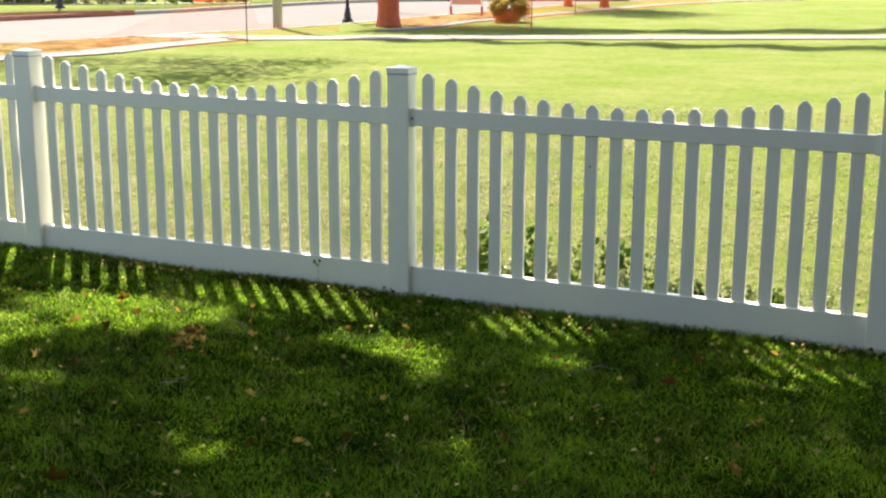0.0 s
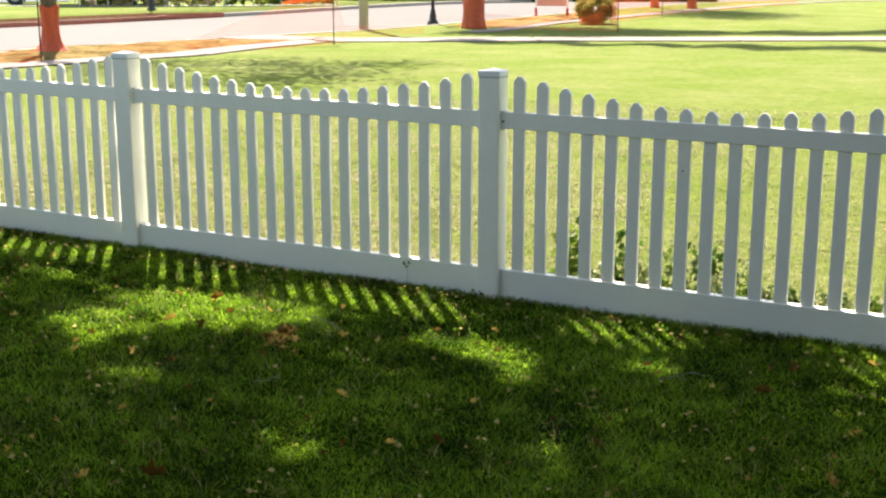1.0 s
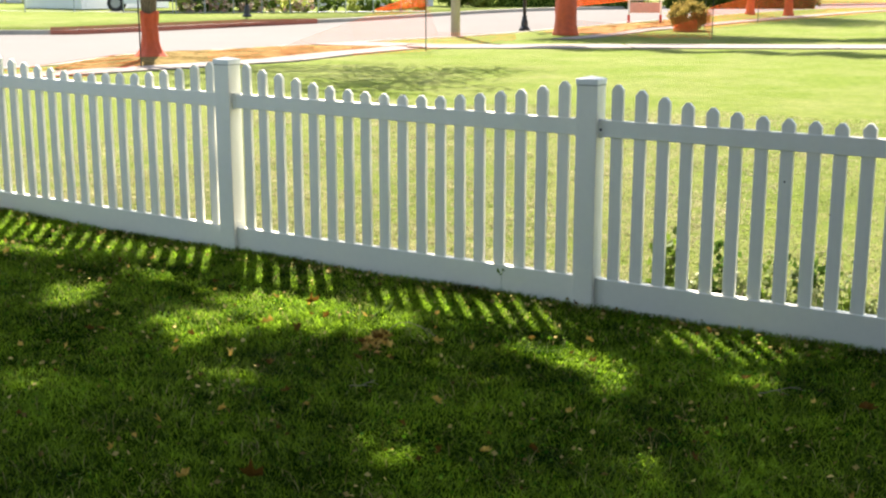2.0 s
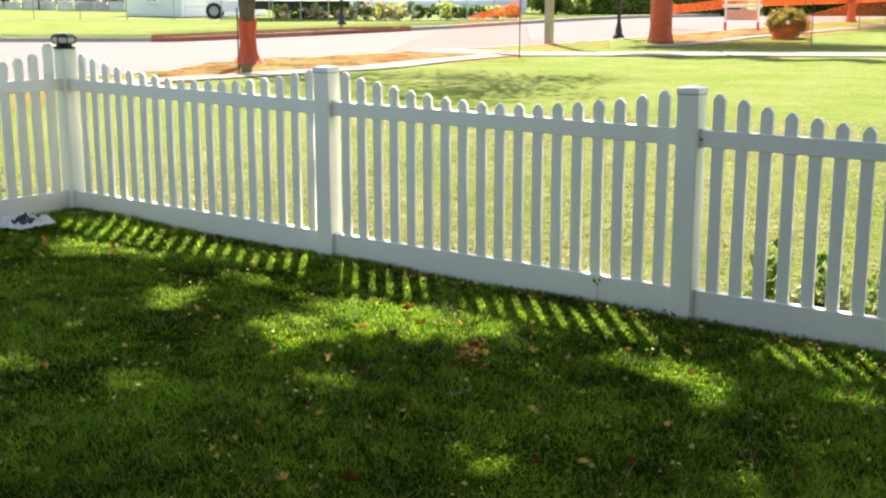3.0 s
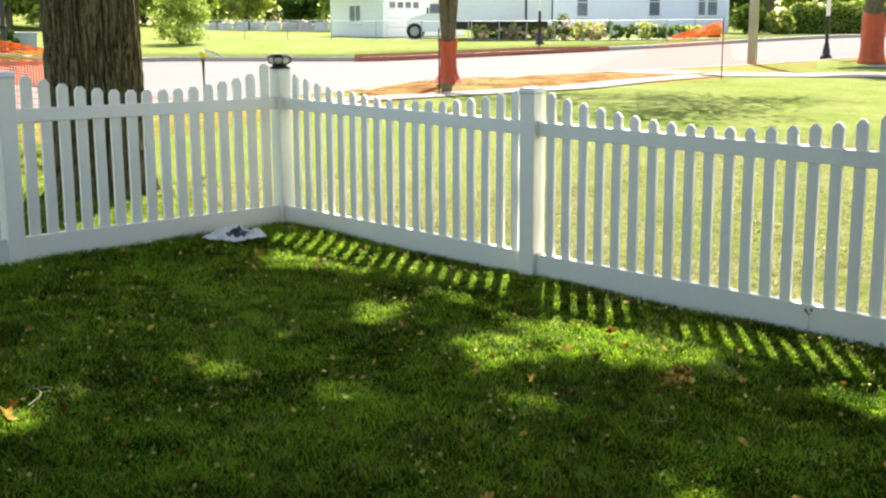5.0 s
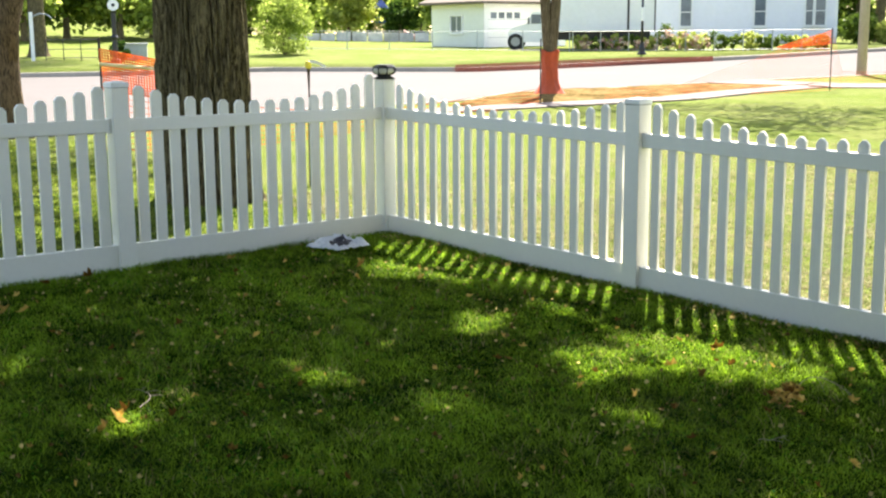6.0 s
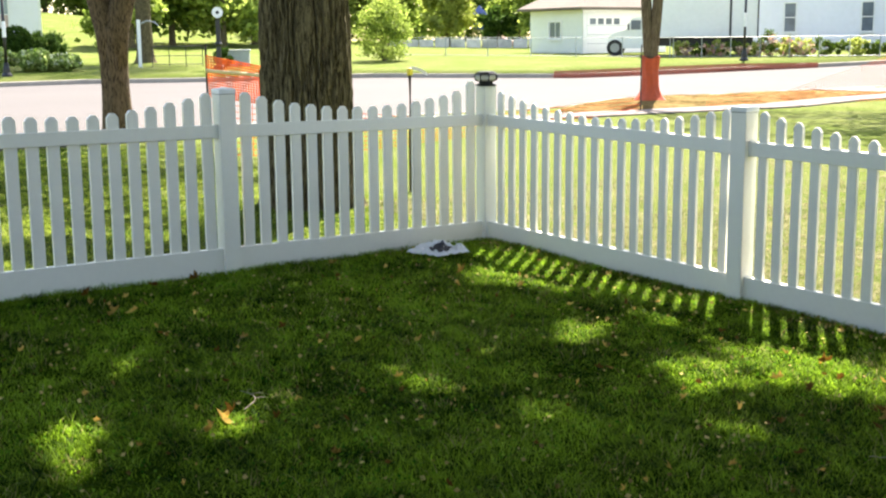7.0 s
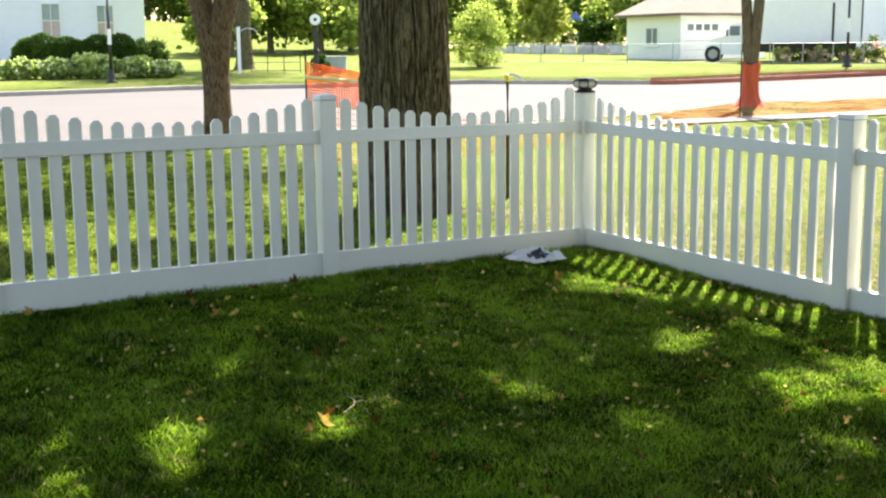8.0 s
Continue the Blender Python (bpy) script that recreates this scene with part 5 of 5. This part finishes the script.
def plastic_bag():
    x, y = 0.24, -0.72
    base = thing("plastic_bag", pose(x, y, ground_z(x, y) + 0.026, 0, 0, 9), "crumpled white plastic bag with dark print on the grass", "bag")
    w, d, lift, seed = 0.34, 0.34, 0.060, 2.0
    def sheet(u0, u1, v0, v1, dz, n=30):
        bm = bmesh.new()
        g = []
        for j in range(n):
            for i in range(n):
                u, v = u0 + (u1 - u0) * i / (n - 1), v0 + (v1 - v0) * j / (n - 1)
                if dz:
                    u += 0.02 * noise.noise(Vector((v * 20, u0, 1)))
                q = Vector((u * 4 + seed, v * 4, seed))
                ridge = abs(noise.noise(q)) + 0.5 * abs(noise.noise(q * 2.1))
                rim = max(0.0, 1 - 4 * max(abs(u), abs(v)) ** 2)
                h = lift * rim ** 0.6 * (0.45 + 1.0 * ridge) * (1.0 + 0.35 * (v - u)) + 0.016 * ridge + 0.010 * abs(noise.noise(q * 4.3)) + dz
                g.append(bm.verts.new((w * (u + 0.22 * u * v + 0.05 * noise.noise(q * 0.7)), d * (v - 0.25 * u * v + 0.06 * noise.noise(q * 0.6 + Vector((3, 1, 0)))), max(0.0, h))))
        for j in range(n - 1):
            for i in range(n - 1):
                bm.faces.new((g[j * n + i], g[j * n + i + 1], g[(j + 1) * n + i + 1], g[(j + 1) * n + i]))
        return bm
    part("sheet", sheet(-0.5, 0.5, -0.5, 0.5, 0.0), PAPER, base)
    part("print", sheet(0.02, 0.40, -0.34, 0.10, 0.004), INK, base, "dark printed patch")


plastic_bag()


def leaf_mesh(seed, size):
    """A crumpled, lobed dead leaf, folded along its midrib."""
    rng = random.Random(seed)
    bm = bmesh.new()
    n = 16
    c = bm.verts.new((0, 0, 0.004))
    fold = rng.uniform(0.5, 1.6)
    inner, outer = [], []
    for k in range(n):
        a = 2 * math.pi * k / n
        r = size * 0.5 * (0.72 + 0.28 * math.cos(a * 5 + seed)) * rng.uniform(0.75, 1.1)
        px, py = r * math.cos(a) * 1.2, r * math.sin(a) * 0.8
        crumple = rng.uniform(-0.010, 0.016)
        inner.append(bm.verts.new((px * 0.5, py * 0.5 * (1 - 0.2 * fold), 0.006 + abs(py) * 0.5 * fold + crumple * 0.5)))
        outer.append(bm.verts.new((px, py * (1 - 0.35 * fold), 0.008 + abs(py) * fold + crumple + 0.25 * max(0, px))))
    for k in range(n):
        j = (k + 1) % n
        bm.faces.new((c, inner[k], inner[j]))
        bm.faces.new((inner[k], outer[k], outer[j], inner[j]))
    me = bpy.data.meshes.new("fallen_leaf")
    bm.to_mesh(me)
    bm.free()
    me.materials.append(DEAD)
    return me


LEAVES = [leaf_mesh(k, s) for k, s in enumerate((0.065, 0.08, 0.055, 0.07, 0.06, 0.075))]
rngl = random.Random(12)
spots = [(3.70, -0.86, 1.3), (3.74, -1.28, 1.4), (3.94, -1.27, 1.2), (3.93, -1.03, 1.1), (4.60, -1.10, 1.2), (6.91, -1.76, 1.1), (4.89, -2.79, 1.4), (6.53, -0.96, 1.2), (4.27, -2.56, 1.1),
         (2.72, -3.68, 1.4), (2.80, -3.76, 1.2), (2.66, -3.60, 1.2), (0.65, -3.34, 1.4), (0.72, -3.26, 1.2), (0.53, -2.81, 1.2), (1.5, -2.7, 1.2), (2.15, -2.24, 1.0), (0.9, -1.0, 1.2), (1.2, -1.25, 1.1),
         (1.45, -0.95, 1.2), (0.12, -4.3, 1.5), (0.1, -3.3, 1.2), (0.15, -2.9, 1.2), (0.12, -2.6, 1.3), (5.9, -3.1, 1.2), (4.7, -2.9, 1.1), (2.2, -0.75, 1.2), (0.4, -3.4, 1.3), (0.2, -1.6, 1.2), (6.6, -0.61, 1.2)]
spots += [(rngl.uniform(0.3, 7.2), rngl.uniform(-4.2, -0.3), rngl.uniform(0.35, 0.85)) for _ in range(170)]
for i, (x, y, s) in enumerate(spots):
    s *= 0.88
    ob = new("fallen_leaf", LEAVES[i % 6])
    ob.matrix_basis = pose(x, y, ground_z(x, y) + 0.034, rngl.uniform(-50, 50), rngl.uniform(-50, 50), rngl.uniform(0, 360)) @ Matrix.Diagonal((s, s, s, 1))
    tagged(ob, "curled brown dead leaf on the grass", "leaf", "fallen leaves")
# a small heap of large curled leaves, leaning on one another
for i in range(34):
    u = (i + 0.5) / 34
    x, y = 4.36 + 0.10 * u + rngl.gauss(0, 0.035), -1.18 - 0.26 * u + rngl.gauss(0, 0.03)
    s = rngl.uniform(0.6, 1.0)
    ob = new("fallen_leaf", LEAVES[i % 6])
    ob.matrix_basis = pose(x, y, ground_z(x, y) + rngl.uniform(0.03, 0.085), rngl.uniform(40, 110), rngl.uniform(-35, 35), rngl.uniform(0, 360)) @ Matrix.Diagonal((s, s, s, 1))
    tagged(ob, "large curled orange-brown dead leaf in a small heap", "leaf", "heaped leaves")


def twig(x, y, yaw, ln, seed):
    rng = random.Random(seed)
    base = thing("twig", pose(x, y, ground_z(x, y) + 0.04, 0, 0, yaw), "thin dry pale twig on the grass", "twig", "twigs")
    pts = [(ln * k / 8, ln * 0.10 * math.sin(k * 0.7 + seed), (0.26 if seed == 1 else 0.05) * ln * math.sin(math.pi * k / 8) + rng.uniform(0, 0.008)) for k in range(9)]
    part("stick", tube(pts, [0.0020 - 0.00014 * k for k in range(9)], 6), TWIG, base)
    for q in (3, 5, 6):
        side = rng.choice((-1, 1))
        part("side_twig", tube([pts[q], (pts[q][0] + ln * 0.10, pts[q][1] + side * ln * 0.10, pts[q][2] * 0.8), (pts[q][0] + ln * 0.22, pts[q][1] + side * ln * 0.16, 0.0)], [0.0012, 0.0009, 0.0006], 5), TWIG, base)


for a in ((4.34, -1.13, 12, 0.26, 1), (4.66, -1.87, 70, 0.14, 2), (2.67, -3.54, 144, 0.30, 3), (6.1, -1.0, 30, 0.2, 4)):
    twig(*a)


# ---- grass ----
def grass(name, n, region, length, width, m, seed, label, tuft=0.5, fade=1.0, ragged=0.0):
    """Short bent blades over a region of the lawn."""
    rng = np.random.default_rng(seed)
    x0, x1, y0, y1 = region
    k = int(n * tuft) // 12
    cx, cy = rng.uniform(x0, x1, k), rng.uniform(y0, y1, k)
    px = np.concatenate([rng.uniform(x0, x1, n - k * 12), np.repeat(cx, 12) + rng.normal(size=k * 12) * 0.03])
    py = np.concatenate([rng.uniform(y0, y1, n - k * 12), np.repeat(cy, 12) + rng.normal(size=k * 12) * 0.03])
    ok = (px >= x0) & (px <= x1) & (py >= y0) & (py <= y1)
    if ragged:
        ok &= rng.random(n) < np.clip(np.minimum(px - x0, y1 - py + 0.5 * np.sin(px * 2.3)) / ragged, 0.0, 1.0)
    px, py = px[ok], py[ok]
    py = y0 + (y1 - y0) * ((py - y0) / (y1 - y0)) ** fade
    n = len(px)
    gx, gy = np.linspace(x0, x1, 60), np.linspace(y0, y1, 60)
    tab = np.array([[ground_z(a, b) + 0.012 * noise.noise(Vector((a * 1.3, b * 1.3, 0))) for a in gx] for b in gy])
    ii = np.clip(((px - x0) / (x1 - x0) * 59).astype(int), 0, 58)
    jj = np.clip(((py - y0) / (y1 - y0) * 59).astype(int), 0, 58)
    fx, fy = (px - gx[ii]) / (gx[1] - gx[0]), (py - gy[jj]) / (gy[1] - gy[0])
    pz = (tab[jj, ii] * (1 - fx) + tab[jj, ii + 1] * fx) * (1 - fy) + (tab[jj + 1, ii] * (1 - fx) + tab[jj + 1, ii + 1] * fx) * fy - 0.006
    a = rng.uniform(0, 2 * math.pi, n)
    patch = 0.75 + 0.5 * (np.sin(px * 3.1 + 1.3 * np.sin(py * 2.3)) * np.sin(py * 2.7 + 0.7) * 0.5 + 0.5)
    ln = length * rng.uniform(0.5, 1.3, n) * patch
    bend = rng.uniform(0.5, 1.9, n) * ln
    w = width * rng.uniform(0.6, 1.3, n)
    dx, dy = np.cos(a), np.sin(a)
    v0 = np.stack([px - dy * w, py + dx * w, pz], 1)
    v1 = np.stack([px + dy * w, py - dx * w, pz], 1)
    m0 = np.stack([px + dx * bend * 0.35 - dy * w * 0.8, py + dy * bend * 0.35 + dx * w * 0.8, pz + ln * 0.62], 1)
    m1 = np.stack([px + dx * bend * 0.35 + dy * w * 0.8, py + dy * bend * 0.35 - dx * w * 0.8, pz + ln * 0.62], 1)
    tip = np.stack([px + dx * bend, py + dy * bend, pz + ln * 0.9], 1)
    verts = np.stack([v0, v1, m0, m1, tip], 1).reshape(-1, 3)
    i = np.arange(n)[:, None] * 5
    faces = np.concatenate([i + np.array([[0, 1, 3]]), i + np.array([[0, 3, 2]]), i + np.array([[2, 3, 4]])], 0)
    ob = tri_mesh(name, verts, faces, m)
    return tagged(ob, label, "grass", kind="stuff")


grass("grass", 360000, (-0.05, 8.6, -5.2, -0.03), 0.030, 0.0022, BLADE_SHADE, 1, "short shaded green grass of the yard")
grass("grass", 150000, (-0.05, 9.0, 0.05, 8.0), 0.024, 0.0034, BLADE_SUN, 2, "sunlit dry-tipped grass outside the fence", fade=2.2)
grass("grass", 150000, (-9.0, -0.2, -5.5, 0.9), 0.034, 0.0045, BLADE_LUSH, 3, "lush dappled grass round the big tree", ragged=2.0)


# pale blades carry the glare seen at the fence corner
grass("grass", 70000, (-2.2, 4.9, 0.1, 7.5), 0.026, 0.0034, BLADE_GLARE, 39, "dry grass outside the fence corner, paled by painted glare", fade=1.8)
grass("grass", 12000, (0.0, 8.4, -5.1, -0.1), 0.058, 0.0024, BLADE_SHADE, 40, "taller tufts in the yard's grass", tuft=1.0)


def weeds():
    """A ragged clump of broad-leaved weeds along the outside of the fence: rosettes, leafy stems and a few seed heads."""
    rng = np.random.default_rng(9)
    rows = ((5.16, 0.42, 0.36), (5.34, 0.36, 0.16), (5.47, 0.44, 0.28), (5.58, 0.36, 0.22), (5.70, 0.46, 0.27), (5.82, 0.38, 0.20), (5.93, 0.44, 0.30), (6.03, 0.36, 0.18),
            (6.14, 0.46, 0.26), (6.27, 0.38, 0.15), (6.42, 0.44, 0.13), (6.60, 0.40, 0.11), (6.80, 0.46, 0.12), (7.0, 0.40, 0.14))
    for k, (x, y, h) in enumerate(rows):
        base = thing("weed", pose(x, y, ground_z(x, y)), "ragged broad-leaved weed growing outside the fence", "weed", "weeds by the fence")
        pts = [rng.normal(size=(95, 3)) * np.array([0.07, 0.06, 0.025]) + np.array([0, 0, 0.05])]
        for q in range(4):
            a = q * 1.7 + k
            tip = Vector((0.08 * math.cos(a), 0.06 * math.sin(a), h * rng.uniform(0.8, 1.25)))
            part("stem", tube([(0.015 * math.cos(a), 0.015 * math.sin(a), -0.02), tuple(tip * 0.55 + Vector((0, 0, 0.02))), tuple(tip)], [0.0035, 0.0028, 0.0015], 5), (TWIG, LEAF)[q % 2], base)
            t = rng.uniform(0.2, 1.0, (26, 1))
            pts.append(np.array(tip) * t + rng.normal(size=(26, 3)) * 0.020)
        pts = np.concatenate(pts, 0)
        pts = pts[pts[:, 2] > 0.012]
        lv, lf = leaf_arrays(pts, 0.050 if k in (0, 2, 6) else 0.036, rng, 0.0, 0.7)
        tri_mesh("leaves", lv, lf, (LEAF, LEAF_W, LEAF_D, LEAF_W)[k % 4], base)


weeds()


def scatter_low(name, n, patches, region, size, m, seed, label, category, lift):
    """Small flat leaves in loose patches on the yard."""
    rng = np.random.default_rng(seed)
    x0, x1, y0, y1 = region
    cx, cy = rng.uniform(x0, x1, patches), rng.uniform(y0, y1, patches)
    pick = rng.integers(0, patches, n)
    sp = rng.uniform(0.05, 0.22, patches)
    px, py = cx[pick] + rng.normal(size=n) * sp[pick], cy[pick] + rng.normal(size=n) * sp[pick]
    ok = (px > x0) & (px < x1) & (py > y0) & (py < y1)
    px, py = px[ok], py[ok]
    pz = np.array([ground_z(a, b) for a, b in zip(px, py)]) + rng.uniform(lift * 0.4, lift, len(px))
    lv, lf = leaf_arrays(np.stack([px, py, pz], 1), size, rng, 0.75, 0.8)
    return tagged(tri_mesh(name, lv, lf, m), label, category, kind="stuff")


scatter_low("clover", 11000, 420, (0.0, 8.4, -5.1, -0.1), 0.015, CLOVER, 31, "small patches of clover in the yard's grass", "clover", 0.045)
scatter_low("leaf_litter", 1700, 620, (0.0, 8.4, -5.1, -0.05), 0.022, DEAD_S, 32, "crumbs of dead leaf among the grass", "leaf litter", 0.05)
scatter_low("leaf_litter", 650, 120, (0.0, 8.4, -0.30, -0.05), 0.024, DEAD_S, 33, "dead leaf crumbs gathered along the fence", "leaf litter", 0.04)
grass("straw", 9000, (-0.05, 8.6, -5.2, -0.03), 0.05, 0.0016, STRAW, 34, "dry straw-coloured blades in the yard's grass", tuft=0.3)
grass("grass", 9000, (-0.05, 9.0, -0.10, -0.028), 0.042, 0.0024, BLADE_SHADE, 35, "uncut grass along the foot of the fence")
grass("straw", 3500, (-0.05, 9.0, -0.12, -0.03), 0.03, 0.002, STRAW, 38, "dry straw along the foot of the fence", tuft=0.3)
grass("grass", 5000, (-0.07, 0.06, -6.8, -0.1), 0.042, 0.0024, BLADE_SHADE, 36, "uncut grass along the foot of the side fence")


def fence_sprig(x, y, z, seed):
    """A small green weed that pokes up at the foot of the rail."""
    rng = np.random.default_rng(seed)
    base = thing("weed_sprig", pose(x, y, z), "small green weed sprig against the fence rail", "weed", "weeds by the fence")
    part("stem", tube([(0, 0, -0.16), (0.004, 0.0, 0.0), (0.012, -0.004, 0.03)], [0.0009, 0.0008, 0.0005], 5), LEAF, base)
    pts = np.array([(0.004, -0.006, 0.012), (0.020, -0.010, 0.034), (-0.008, -0.010, 0.028)])
    lv, lf = leaf_arrays(pts, 0.048, rng, 0.0, 0.4)
    tri_mesh("leaves", lv, lf, LEAF, base)


fence_sprig(4.39, -0.05, 0.085, 1)
fence_sprig(5.96, 0.032, 0.115, 2)
